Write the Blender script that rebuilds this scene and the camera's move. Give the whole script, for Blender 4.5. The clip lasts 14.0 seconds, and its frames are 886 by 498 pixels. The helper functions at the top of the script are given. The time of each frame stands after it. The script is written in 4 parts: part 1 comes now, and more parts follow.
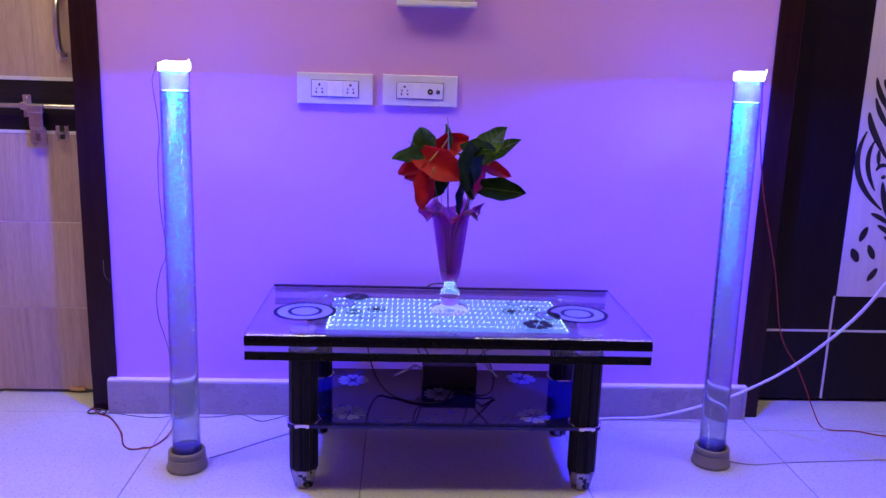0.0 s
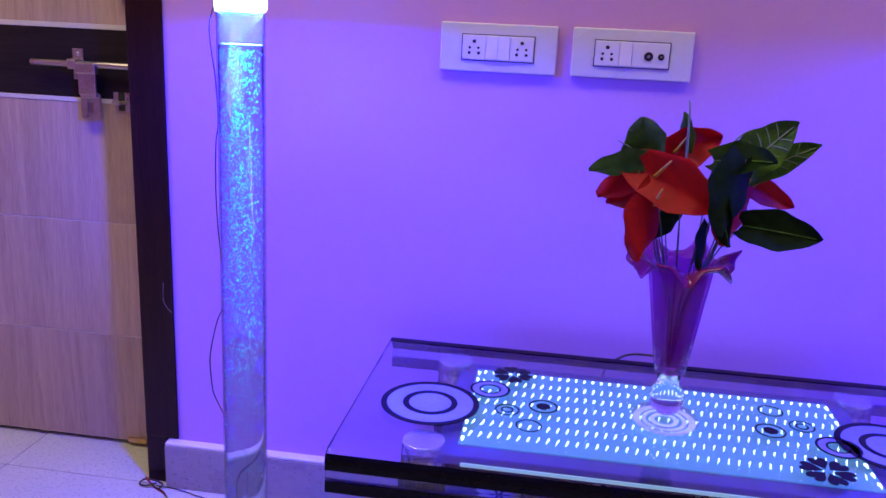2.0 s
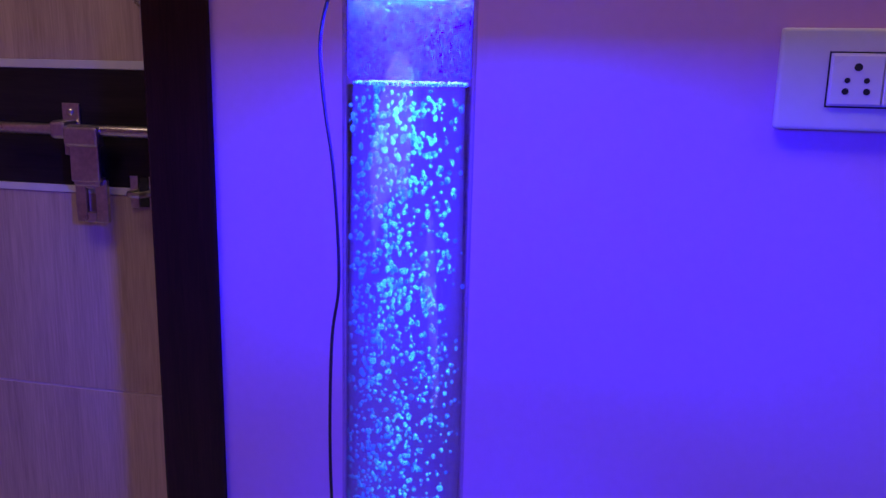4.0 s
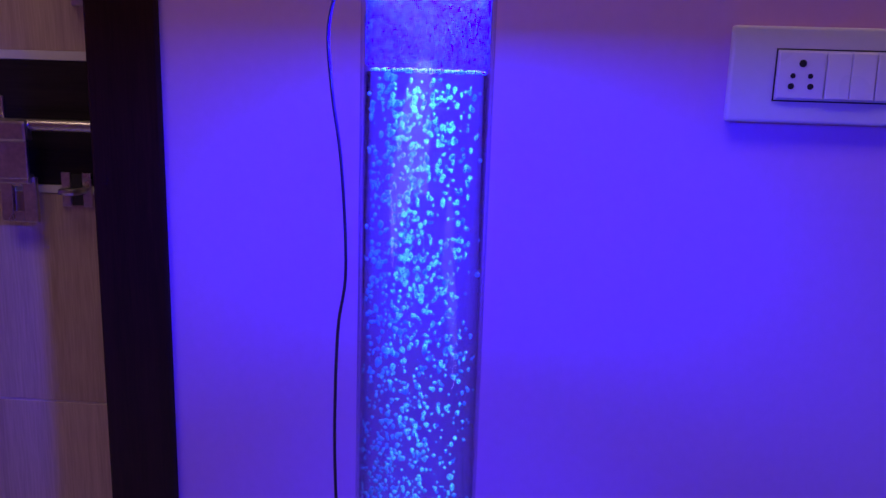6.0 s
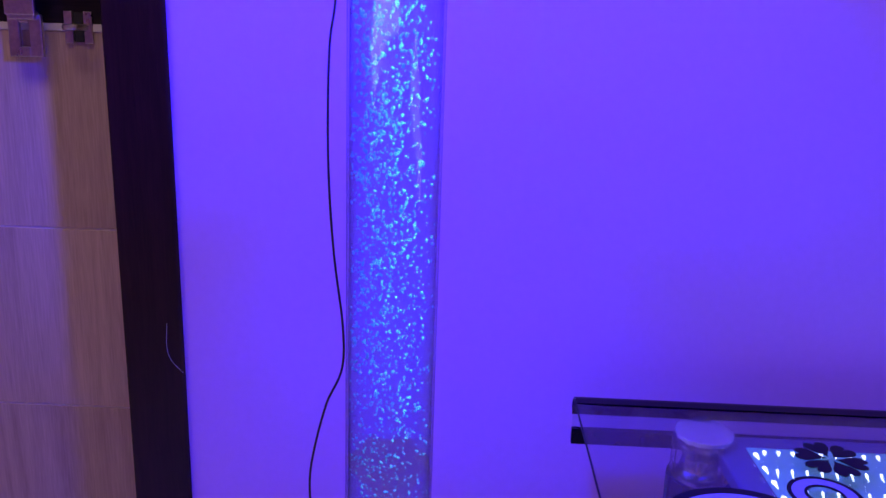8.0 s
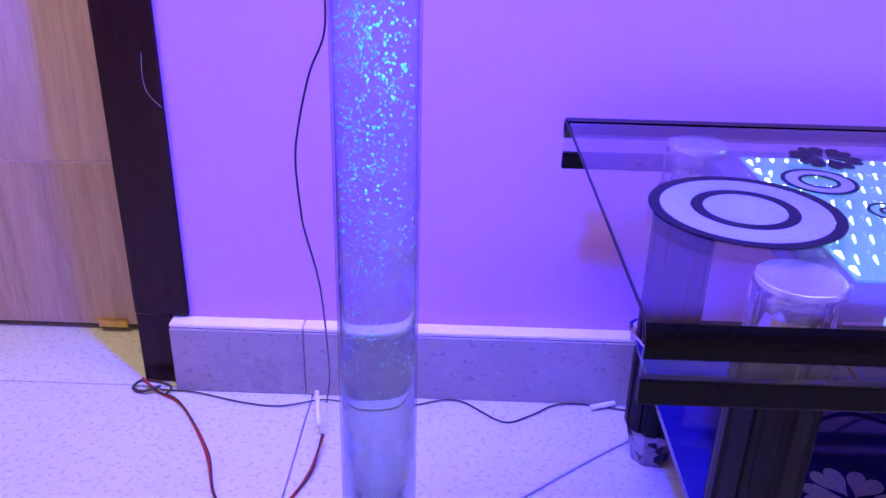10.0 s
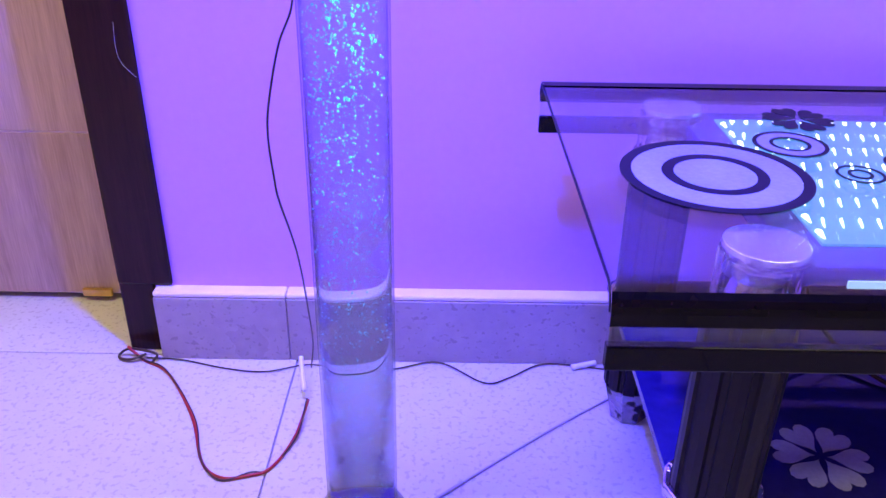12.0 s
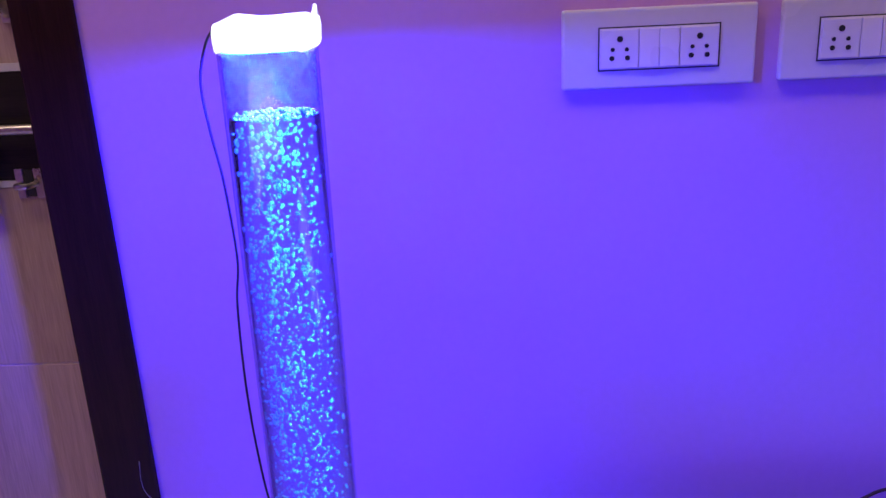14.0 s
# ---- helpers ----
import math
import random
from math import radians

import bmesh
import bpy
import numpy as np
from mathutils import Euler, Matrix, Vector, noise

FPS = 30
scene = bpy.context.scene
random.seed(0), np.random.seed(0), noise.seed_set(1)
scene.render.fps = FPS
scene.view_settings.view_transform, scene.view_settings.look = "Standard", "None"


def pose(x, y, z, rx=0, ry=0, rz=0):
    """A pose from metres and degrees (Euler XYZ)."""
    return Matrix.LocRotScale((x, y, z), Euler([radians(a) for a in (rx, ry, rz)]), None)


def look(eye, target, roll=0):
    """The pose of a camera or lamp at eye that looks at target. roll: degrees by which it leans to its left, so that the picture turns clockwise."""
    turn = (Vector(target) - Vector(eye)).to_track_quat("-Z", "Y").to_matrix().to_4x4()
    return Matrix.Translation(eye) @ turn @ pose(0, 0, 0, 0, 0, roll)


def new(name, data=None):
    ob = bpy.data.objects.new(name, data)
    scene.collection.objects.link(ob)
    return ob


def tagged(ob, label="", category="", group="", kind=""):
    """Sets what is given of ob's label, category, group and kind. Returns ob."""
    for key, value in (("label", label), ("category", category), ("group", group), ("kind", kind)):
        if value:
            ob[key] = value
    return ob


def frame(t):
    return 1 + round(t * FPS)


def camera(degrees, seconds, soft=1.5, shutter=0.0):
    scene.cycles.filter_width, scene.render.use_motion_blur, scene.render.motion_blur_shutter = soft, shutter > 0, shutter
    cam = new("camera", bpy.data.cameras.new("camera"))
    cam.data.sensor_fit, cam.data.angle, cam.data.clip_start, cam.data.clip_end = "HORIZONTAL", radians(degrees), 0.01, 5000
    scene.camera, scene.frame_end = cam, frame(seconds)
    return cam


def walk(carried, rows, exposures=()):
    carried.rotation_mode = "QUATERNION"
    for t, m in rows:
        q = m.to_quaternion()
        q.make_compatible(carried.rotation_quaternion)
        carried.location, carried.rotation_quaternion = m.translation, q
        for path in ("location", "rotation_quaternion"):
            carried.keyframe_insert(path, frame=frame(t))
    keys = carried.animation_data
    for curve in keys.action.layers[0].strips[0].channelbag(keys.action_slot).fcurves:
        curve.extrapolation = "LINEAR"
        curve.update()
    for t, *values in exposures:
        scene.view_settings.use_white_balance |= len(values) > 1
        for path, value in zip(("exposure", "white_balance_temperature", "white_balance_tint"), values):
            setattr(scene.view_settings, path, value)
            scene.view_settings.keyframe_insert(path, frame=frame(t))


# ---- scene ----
cam = camera(56.9, 14.0)
PATH = [
    (0, (-0.105, -2.538, 1.11), (-0.005, -0.586, 0.687), 1.8),
    (0.5, (-0.064, -2.43, 1.107), (-0.04, -0.478, 0.672), 1.6),
    (1, (-0.078, -2.211, 1.092), (-0.13, -0.268, 0.62), 2.0),
    (1.5, (-0.11, -1.946, 1.094), (-0.259, -0.017, 0.585), 2.5),
    (2, (-0.184, -1.653, 1.077), (-0.443, 0.262, 0.564), 2.8),
    (2.2, (-0.215, -1.557, 1.078), (-0.509, 0.35, 0.555), 2.8),
    (2.5, (-0.281, -1.412, 1.059), (-0.622, 0.49, 0.542), 2.3),
    (3, (-0.434, -1.178, 1.042), (-0.785, 0.725, 0.539), 1.5),
    (3.5, (-0.533, -0.961, 1.046), (-0.936, 0.945, 0.592), 0.7),
    (4, (-0.574, -0.845, 1.048), (-0.977, 1.069, 0.63), 1.2),
    (4.2, (-0.591, -0.815, 1.045), (-0.968, 1.108, 0.644), 1.6),
    (6.5, (-0.644, -0.905, 1.037), (-0.764, 1.047, 0.618), 1.5),
    (7, (-0.627, -0.974, 1.011), (-0.728, 0.974, 0.572), 1.6),
    (7.5, (-0.622, -1.008, 0.966), (-0.717, 0.927, 0.468), 1.7),
    (8, (-0.629, -1.027, 0.887), (-0.701, 0.907, 0.383), 1.7),
    (8.2, (-0.628, -1.032, 0.865), (-0.698, 0.896, 0.34), 1.5),
    (8.5, (-0.624, -1.032, 0.821), (-0.698, 0.89, 0.274), 1.8),
    (9, (-0.633, -1.036, 0.784), (-0.685, 0.858, 0.142), 1.9),
    (11.5, (-0.611, -1.069, 0.67), (-0.623, 0.678, -0.303), 1.2),
    (11.8, (-0.612, -1.063, 0.705), (-0.617, 0.698, -0.243), 1.2),
    (12, (-0.61, -1.054, 0.739), (-0.614, 0.715, -0.195), 0.8),
    (12.5, (-0.599, -1.034, 0.821), (-0.613, 0.797, 0.016), 0.3),
    (13, (-0.593, -1.037, 0.916), (-0.623, 0.847, 0.245), 0.0),
    (13.3, (-0.569, -1.058, 0.975), (-0.63, 0.855, 0.395), -1.9),
    (13.5, (-0.57, -1.05, 1.041), (-0.624, 0.856, 0.439), -2.2),
    (13.6, (-0.571, -1.044, 1.072), (-0.62, 0.855, 0.445), -2.4),
    (14, (-0.538, -1.015, 1.13), (-0.626, 0.887, 0.521), -2.8),
]
EXPOSURES = [
    (0, -0.58, 7000, 2), (1.5, -0.68, 7000, 2), (2.5, -0.93, 6600, 14), (3.2, -1.45, 6500, 24), (4.0, -2.18, 6500, 38), (5.2, -2.42, 6500, 46), (6.5, -2.45, 6500, 48),
    (7.5, -1.92, 6500, 44), (8.3, -1.28, 6500, 34), (9.0, -0.48, 6700, 14), (10.2, -0.10, 7300, 4), (11.5, 0.02, 7900, 0), (12.0, 0.03, 7800, 0), (12.6, -0.14, 7300, 4),
    (13.2, -0.90, 6500, 24), (14.0, -1.42, 6500, 30)]
TUBE_W, TUBE_COLOUR, ROOM_W, BEAM_W = 90.0, (0.006, 0.0, 1.0), 35.0, 8.0
walk(cam, [(t, look(e, g, r)) for t, e, g, r in PATH], EXPOSURES)

# ---- world and lights ----
world = bpy.data.worlds.new("world")
scene.world = world
world.use_nodes = True
world.node_tree.nodes["Background"].inputs[0].default_value = (0.5, 0.5, 0.55, 1)
world.node_tree.nodes["Background"].inputs[1].default_value = 0.02


def lamp(name, kind, energy, colour, m, **more):
    data = bpy.data.lights.new(name, kind)
    data.energy, data.color = energy, colour
    ob = new(name, data)
    ob.matrix_world = m
    return data


TUBE_LEFT = ((-0.6965, -0.386), (-0.6880, -0.3845), 1.041, 1.097)
TUBE_RIGHT = ((0.822, -0.337), (0.806, -0.340), 1.053, 1.117)
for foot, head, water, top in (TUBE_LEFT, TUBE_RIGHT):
    led = lamp("tube_led", "AREA", TUBE_W, TUBE_COLOUR, pose(head[0], head[1], top - 0.0072))
    led.shape, led.size = "DISK", 0.060
    # added narrow cyan lamp under the water line, only to light the bubbles
    beam = lamp("bubble_fill", "AREA", BEAM_W, (0.04, 0.92, 1.0), pose(head[0], head[1], water - 0.003, math.degrees(math.atan((foot[1] - head[1]) / top)), math.degrees(math.atan((head[0] - foot[0]) / top)), 0))
    beam.shape, beam.size, beam.spread = "DISK", 0.044, radians(2)
    # added lamp above the cap stands in for light leaving the wadding upward
    halo = lamp("cap_halo_fill", "POINT", 3.0, (0.06, 0.02, 1.0), pose(head[0], head[1], top + 0.050))
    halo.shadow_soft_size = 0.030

# unseen room light from above; two ceiling panels are assumed for it
for x, share in ((-1.3, 1.30), (1.1, 0.72)):
    ceiling_lamp = lamp("ceiling_lamp", "AREA", ROOM_W * share, (1.0, 0.88, 0.56), pose(x, -0.80, 2.79))
    ceiling_lamp.shape, ceiling_lamp.size, ceiling_lamp.size_y = "RECTANGLE", 1.6, 0.5


# ---- materials ----
def shader(name):
    m = bpy.data.materials.new(name)
    m.use_nodes = True
    return m, m.node_tree.nodes, m.node_tree.links, m.node_tree.nodes["Principled BSDF"]


def surface(name, base, rough=0.5, metal=0.0, vary=0.12, fine=60.0, coarse=4.0, bump=0.1, stretch=(1, 1, 1), spec=0.5, coat=0.0, speck=None):
    """A surface with grain at two scales; speck adds darker flecks: (colour, scale, share)."""
    m, n, l, p = shader(name)
    co = n.new("ShaderNodeTexCoord")
    mp = n.new("ShaderNodeMapping")
    mp.inputs["Scale"].default_value = stretch
    l.new(co.outputs["Object"], mp.inputs["Vector"])
    a, b = n.new("ShaderNodeTexNoise"), n.new("ShaderNodeTexNoise")
    a.inputs["Scale"].default_value, a.inputs["Detail"].default_value = fine, 6
    b.inputs["Scale"].default_value, b.inputs["Detail"].default_value = coarse, 4
    for x in (a, b):
        l.new(mp.outputs[0], x.inputs["Vector"])
    s = n.new("ShaderNodeMath")
    s.operation = "ADD"
    l.new(a.outputs["Fac"], s.inputs[0])
    l.new(b.outputs["Fac"], s.inputs[1])
    r = n.new("ShaderNodeMapRange")
    r.inputs[1].default_value, r.inputs[2].default_value = 0.6, 1.4
    r.inputs[3].default_value, r.inputs[4].default_value = 1 - vary, 1 + vary
    l.new(s.outputs[0], r.inputs[0])
    mul = n.new("ShaderNodeVectorMath")
    mul.operation = "SCALE"
    mul.inputs[0].default_value = base
    l.new(r.outputs[0], mul.inputs["Scale"])
    out = mul.outputs[0]
    if speck:
        v = n.new("ShaderNodeTexNoise")
        v.inputs["Scale"].default_value, v.inputs["Detail"].default_value = speck[1], 3
        l.new(co.outputs["Object"], v.inputs["Vector"])
        k = n.new("ShaderNodeMapRange")
        k.inputs[1].default_value, k.inputs[2].default_value = speck[2], speck[2] + 0.06
        l.new(v.outputs["Fac"], k.inputs[0])
        mx = n.new("ShaderNodeMix")
        mx.data_type = "RGBA"
        mx.inputs[7].default_value = (*speck[0], 1)
        l.new(k.outputs[0], mx.inputs[0])
        l.new(out, mx.inputs[6])
        out = mx.outputs[2]
    l.new(out, p.inputs["Base Color"])
    rr = n.new("ShaderNodeMapRange")
    rr.inputs[1].default_value, rr.inputs[2].default_value = 0.3, 0.7
    rr.inputs[3].default_value, rr.inputs[4].default_value = rough * 0.85, min(1, rough * 1.15)
    l.new(b.outputs["Fac"], rr.inputs[0])
    l.new(rr.outputs[0], p.inputs["Roughness"])
    p.inputs["Metallic"].default_value, p.inputs["Specular IOR Level"].default_value = metal, spec
    p.inputs["Coat Weight"].default_value = coat
    p.inputs["Coat Roughness"].default_value = 0.04
    if bump:
        bp = n.new("ShaderNodeBump")
        bp.inputs["Strength"].default_value, bp.inputs["Distance"].default_value = bump, 0.002
        l.new(a.outputs["Fac"], bp.inputs["Height"])
        l.new(bp.outputs[0], p.inputs["Normal"])
    return m


def clear(name, tint, ior=1.45, rough=0.0):
    m, n, l, p = shader(name)
    p.inputs["Base Color"].default_value = (*tint, 1)
    p.inputs["Transmission Weight"].default_value = 1
    p.inputs["IOR"].default_value, p.inputs["Roughness"].default_value = ior, rough
    return m


def sheet(name, tint, gloss=1.0, edge=0.75, flat=0.025, body=None, share=0.0):
    """Thin clear sheet: lets light straight through, with the gloss of glass on top and, in coloured glass, some scatter inside."""
    m, n, l, p = shader(name)
    n.remove(p)
    t, g, f, x = n.new("ShaderNodeBsdfTransparent"), n.new("ShaderNodeBsdfGlossy"), n.new("ShaderNodeLayerWeight"), n.new("ShaderNodeMixShader")
    pw, sc = n.new("ShaderNodeMath"), n.new("ShaderNodeMath")
    pw.operation, pw.inputs[1].default_value = "POWER", 4.0
    sc.operation, sc.inputs[1].default_value, sc.inputs[2].default_value = "MULTIPLY_ADD", edge, flat
    t.inputs[0].default_value = (*tint, 1)
    g.inputs[0].default_value, g.inputs[1].default_value = (gloss, gloss, gloss, 1), 0.02
    f.inputs[0].default_value = 0.5
    l.new(f.outputs["Facing"], pw.inputs[0])
    l.new(pw.outputs[0], sc.inputs[0])
    l.new(sc.outputs[0], x.inputs[0])
    inside = t
    if body:
        d, inside = n.new("ShaderNodeBsdfDiffuse"), n.new("ShaderNodeMixShader")
        d.inputs[0].default_value, inside.inputs[0].default_value = (*body, 1), share
        l.new(t.outputs[0], inside.inputs[1])
        l.new(d.outputs[0], inside.inputs[2])
    l.new(inside.outputs[0], x.inputs[1])
    l.new(g.outputs[0], x.inputs[2])
    l.new(x.outputs[0], n["Material Output"].inputs[0])
    return m


def glow(name, colour, strength, base=(0.8, 0.8, 0.8)):
    m, n, l, p = shader(name)
    p.inputs["Base Color"].default_value = (*base, 1)
    p.inputs["Emission Color"].default_value, p.inputs["Emission Strength"].default_value = (*colour, 1), strength
    return m


def woodgrain(name, light, dark, rough, streak=28.0, axis=2):
    """Laminate with long vertical grain, broad tonal streaks and fine pores."""
    m, n, l, p = shader(name)
    co = n.new("ShaderNodeTexCoord")
    info = n.new("ShaderNodeObjectInfo")
    sh = n.new("ShaderNodeVectorMath")
    sh.operation = "ADD"
    l.new(co.outputs["Object"], sh.inputs[0])
    l.new(info.outputs["Random"], sh.inputs[1])
    mp = n.new("ShaderNodeMapping")
    sc = [1.0, 1.0, 1.0]
    sc[axis] = 0.05
    mp.inputs["Scale"].default_value = sc
    l.new(sh.outputs[0], mp.inputs["Vector"])
    a, b, c = (n.new("ShaderNodeTexNoise") for _ in range(3))
    for x, s, d in ((a, streak, 8), (b, 6.0, 3), (c, 420.0, 4)):
        x.inputs["Scale"].default_value, x.inputs["Detail"].default_value = s, d
        l.new(mp.outputs[0], x.inputs["Vector"])
    a.inputs["Distortion"].default_value = 1.2
    q = n.new("ShaderNodeMix")
    q.data_type = "FLOAT"
    q.inputs[0].default_value = 0.45
    l.new(a.outputs["Fac"], q.inputs[2])
    l.new(b.outputs["Fac"], q.inputs[3])
    q2 = n.new("ShaderNodeMix")
    q2.data_type = "FLOAT"
    q2.inputs[0].default_value = 0.3
    l.new(q.outputs[0], q2.inputs[2])
    l.new(c.outputs["Fac"], q2.inputs[3])
    r = n.new("ShaderNodeValToRGB")
    r.color_ramp.elements[0].position, r.color_ramp.elements[1].position = 0.36, 0.62
    r.color_ramp.elements[0].color, r.color_ramp.elements[1].color = (*dark, 1), (*light, 1)
    l.new(q2.outputs[0], r.inputs[0])
    l.new(r.outputs[0], p.inputs["Base Color"])
    p.inputs["Roughness"].default_value, p.inputs["Specular IOR Level"].default_value = rough, 0.22
    bp = n.new("ShaderNodeBump")
    bp.inputs["Strength"].default_value, bp.inputs["Distance"].default_value = 0.15, 0.001
    l.new(c.outputs["Fac"], bp.inputs["Height"])
    l.new(bp.outputs[0], p.inputs["Normal"])
    return m


M_WALL = surface("wall_paint", (0.60, 0.32, 0.62), 0.45, vary=0.035, fine=90, coarse=2.2, bump=0.06, spec=0.35)
M_CEIL = surface("ceiling_paint", (0.8, 0.78, 0.76), 0.8, vary=0.04)
M_TILE = surface("floor_tile_cream", (0.60, 0.58, 0.53), 0.22, vary=0.05, fine=35, coarse=3, bump=0.015, speck=((0.49, 0.46, 0.42), 130, 0.56), coat=0.25)
M_SKIRT = surface("skirting_stone", (0.36, 0.31, 0.31), 0.3, vary=0.12, fine=60, coarse=6, bump=0.02, speck=((0.27, 0.23, 0.23), 120, 0.6))
M_SKTOP = surface("skirting_edge_cream", (0.78, 0.70, 0.64), 0.4, vary=0.06, fine=40, bump=0.03)
M_GROUT = surface("grout", (0.30, 0.28, 0.27), 0.9, vary=0.15)
M_JAMB = woodgrain("polished_dark_wood", (0.030, 0.011, 0.010), (0.014, 0.005, 0.005), 0.22, 40)
M_LIGHTWOOD = woodgrain("light_oak_laminate", (0.62, 0.45, 0.36), (0.38, 0.26, 0.20), 0.38, 30)
M_DARKWOOD = woodgrain("wenge_laminate", (0.030, 0.022, 0.022), (0.012, 0.009, 0.010), 0.35, 60, 0)
M_DOORDARK = woodgrain("ebony_laminate", (0.012, 0.010, 0.011), (0.006, 0.005, 0.006), 0.3, 60)
M_INLAY = surface("pale_inlay_strip", (0.70, 0.66, 0.60), 0.35, vary=0.06, bump=0.02)
M_CARVED = woodgrain("pale_carved_board", (0.72, 0.66, 0.64), (0.60, 0.54, 0.52), 0.45, 30)
M_STEEL = surface("worn_steel", (0.62, 0.56, 0.50), 0.32, 1.0, vary=0.25, fine=160, coarse=18, bump=0.08)
M_BLACKPART = surface("black_plastic", (0.012, 0.012, 0.014), 0.42, vary=0.2, fine=200, bump=0.05)
M_WHITE = surface("white_plastic", (0.66, 0.62, 0.65), 0.28, vary=0.03, fine=120, bump=0.01)
M_SWITCH = surface("switch_plastic", (0.74, 0.70, 0.73), 0.25, vary=0.02, bump=0.01)
M_HOLE = surface("socket_hole", (0.015, 0.014, 0.016), 0.7, vary=0.1)
M_EDGEBLACK = surface("black_painted_glass", (0.003, 0.003, 0.005), 0.05, vary=0.2, coarse=10, bump=0.0, spec=0.13)
M_LEG = surface("black_fluted_plastic", (0.010, 0.009, 0.012), 0.42, vary=0.25, fine=150, coarse=20, bump=0.05, spec=0.14)
M_SHELF = surface("dark_blue_glass", (0.012, 0.010, 0.110), 0.06, vary=0.25, coarse=8, bump=0.0, spec=0.45)
M_FROST = surface("frosted_white_print", (0.21, 0.24, 0.40), 0.5, vary=0.18, fine=220, coarse=40, bump=0.1)
M_PRINT = surface("black_ring_print", (0.006, 0.005, 0.012), 0.4, vary=0.3, fine=300, bump=0.0, spec=0.15)
M_CHROME = surface("silver_trim", (0.75, 0.73, 0.72), 0.16, 1.0, vary=0.2, fine=120, coarse=30, bump=0.2)
M_FOOT = surface("silver_mottled_foot", (0.34, 0.32, 0.33), 0.22, 0.7, vary=0.3, fine=80, coarse=40, bump=0.2, speck=((0.02, 0.02, 0.025), 45, 0.53))
M_GLASS = sheet("table_glass", (0.86, 0.88, 0.93), 1.0, 0.85, 0.045)
M_TUBE = sheet("clear_acrylic_tube", (0.95, 0.97, 0.99), 0.6)
M_ACRYL = clear("clear_acrylic", (0.93, 0.95, 0.98), 1.49)
# water's blue tint stands for lamp light scattered inside it
M_WATER = clear("water", (0.80, 0.85, 1.0), 1.10)
M_VASE = sheet("violet_glass", (0.66, 0.22, 0.66), body=(0.42, 0.03, 0.30), share=0.22)
M_RIM = sheet("violet_rim_glass", (0.45, 0.08, 0.38), body=(0.42, 0.03, 0.28), share=0.34)
M_BASEGLASS = sheet("clear_base_glass", (0.93, 0.95, 0.98))
M_PRESSED = clear("pressed_glass_pattern", (0.95, 0.97, 1.0), 1.3, 0.5)
M_PRESSED.node_tree.nodes["Principled BSDF"].inputs["Transmission Weight"].default_value = 0.6
M_VASECLEAR = clear("clear_cut_glass", (0.95, 0.96, 0.98), 1.45)
# bubbles: the tube light's cyan is put into their base colour
M_BUBBLE, _n, _l, _p = shader("cyan_lit_bubble")
_d, _t, _m = _n.new("ShaderNodeBsdfTranslucent"), _n.new("ShaderNodeMixShader"), _n.new("ShaderNodeMixShader")
_d.inputs[0].default_value = (0.30, 1.0, 1.0, 1)
_p.inputs["Base Color"].default_value, _p.inputs["Roughness"].default_value, _p.inputs["Specular IOR Level"].default_value = (0.30, 1.0, 1.0, 1), 0.12, 0.8
_t.inputs[0].default_value = 0.5
_l.new(_p.outputs[0], _t.inputs[1])
_l.new(_d.outputs[0], _t.inputs[2])
_e = _n.new("ShaderNodeBsdfTransparent")
_m.inputs[0].default_value = 0.20
_l.new(_t.outputs[0], _m.inputs[1])
_l.new(_e.outputs[0], _m.inputs[2])
_l.new(_m.outputs[0], _n["Material Output"].inputs[0])
M_PVC = surface("grey_pvc", (0.22, 0.20, 0.19), 0.45, vary=0.1, fine=160, bump=0.04)
# blue glow at the tube's foot is put into this disc's colour
M_BLUEPAD = surface("blue_glow_disc", (0.05, 0.03, 0.60), 0.4, vary=0.15)
M_CAPGLOW = glow("lit_white_wadding", (0.75, 0.95, 1.0), 5.0)
M_PANEL = glow("lit_blue_panel", (0.13, 0.60, 0.84), 0.62, (0.10, 0.28, 0.36))
M_PANELEDGE = glow("lit_panel_edge", (0.45, 0.80, 0.95), 0.9, (0.3, 0.5, 0.6))
M_LEDGLINT = glow("led_and_reflection", (0.74, 0.93, 1.0), 10.0)
M_FILLPLATE = glow("cyan_fill_plate", (0.02, 0.85, 0.95), 85.0)
M_DIFFUSER = glow("lamp_diffuser", (1.0, 0.9, 0.8), 2.0)
M_SHELFPRINT = surface("dim_frosted_print", (0.26, 0.26, 0.36), 0.4, vary=0.2, fine=220, coarse=40, bump=0.05)
M_FRAME = surface("panel_frame", (0.10, 0.10, 0.22), 0.2, vary=0.15, bump=0.0)
M_RED = surface("red_satin_petal", (0.55, 0.004, 0.012), 0.5, vary=0.22, fine=90, coarse=20, bump=0.25)
M_LEAF = surface("green_fabric_leaf", (0.09, 0.20, 0.025), 0.55, vary=0.5, fine=60, coarse=25, bump=0.3, spec=0.2)
M_LEAFDARK = surface("dark_green_leaf", (0.018, 0.046, 0.010), 0.6, vary=0.4, fine=60, coarse=25, bump=0.3, spec=0.12)
M_LEAFPALE = surface("pale_leaf_vein", (0.20, 0.28, 0.16), 0.6, vary=0.3)
M_SPADIX = surface("yellow_spadix", (0.50, 0.30, 0.06), 0.6, vary=0.3, fine=200, bump=0.4)
M_STEM = surface("dark_stem", (0.10, 0.13, 0.08), 0.5, vary=0.3)
M_WIREBLACK = surface("dark_brown_wire", (0.035, 0.018, 0.015), 0.4, vary=0.2)
M_WIRERED = surface("red_wire", (0.34, 0.020, 0.016), 0.4, vary=0.2)
M_CABLE = surface("white_cable", (0.72, 0.72, 0.75), 0.35, vary=0.05)
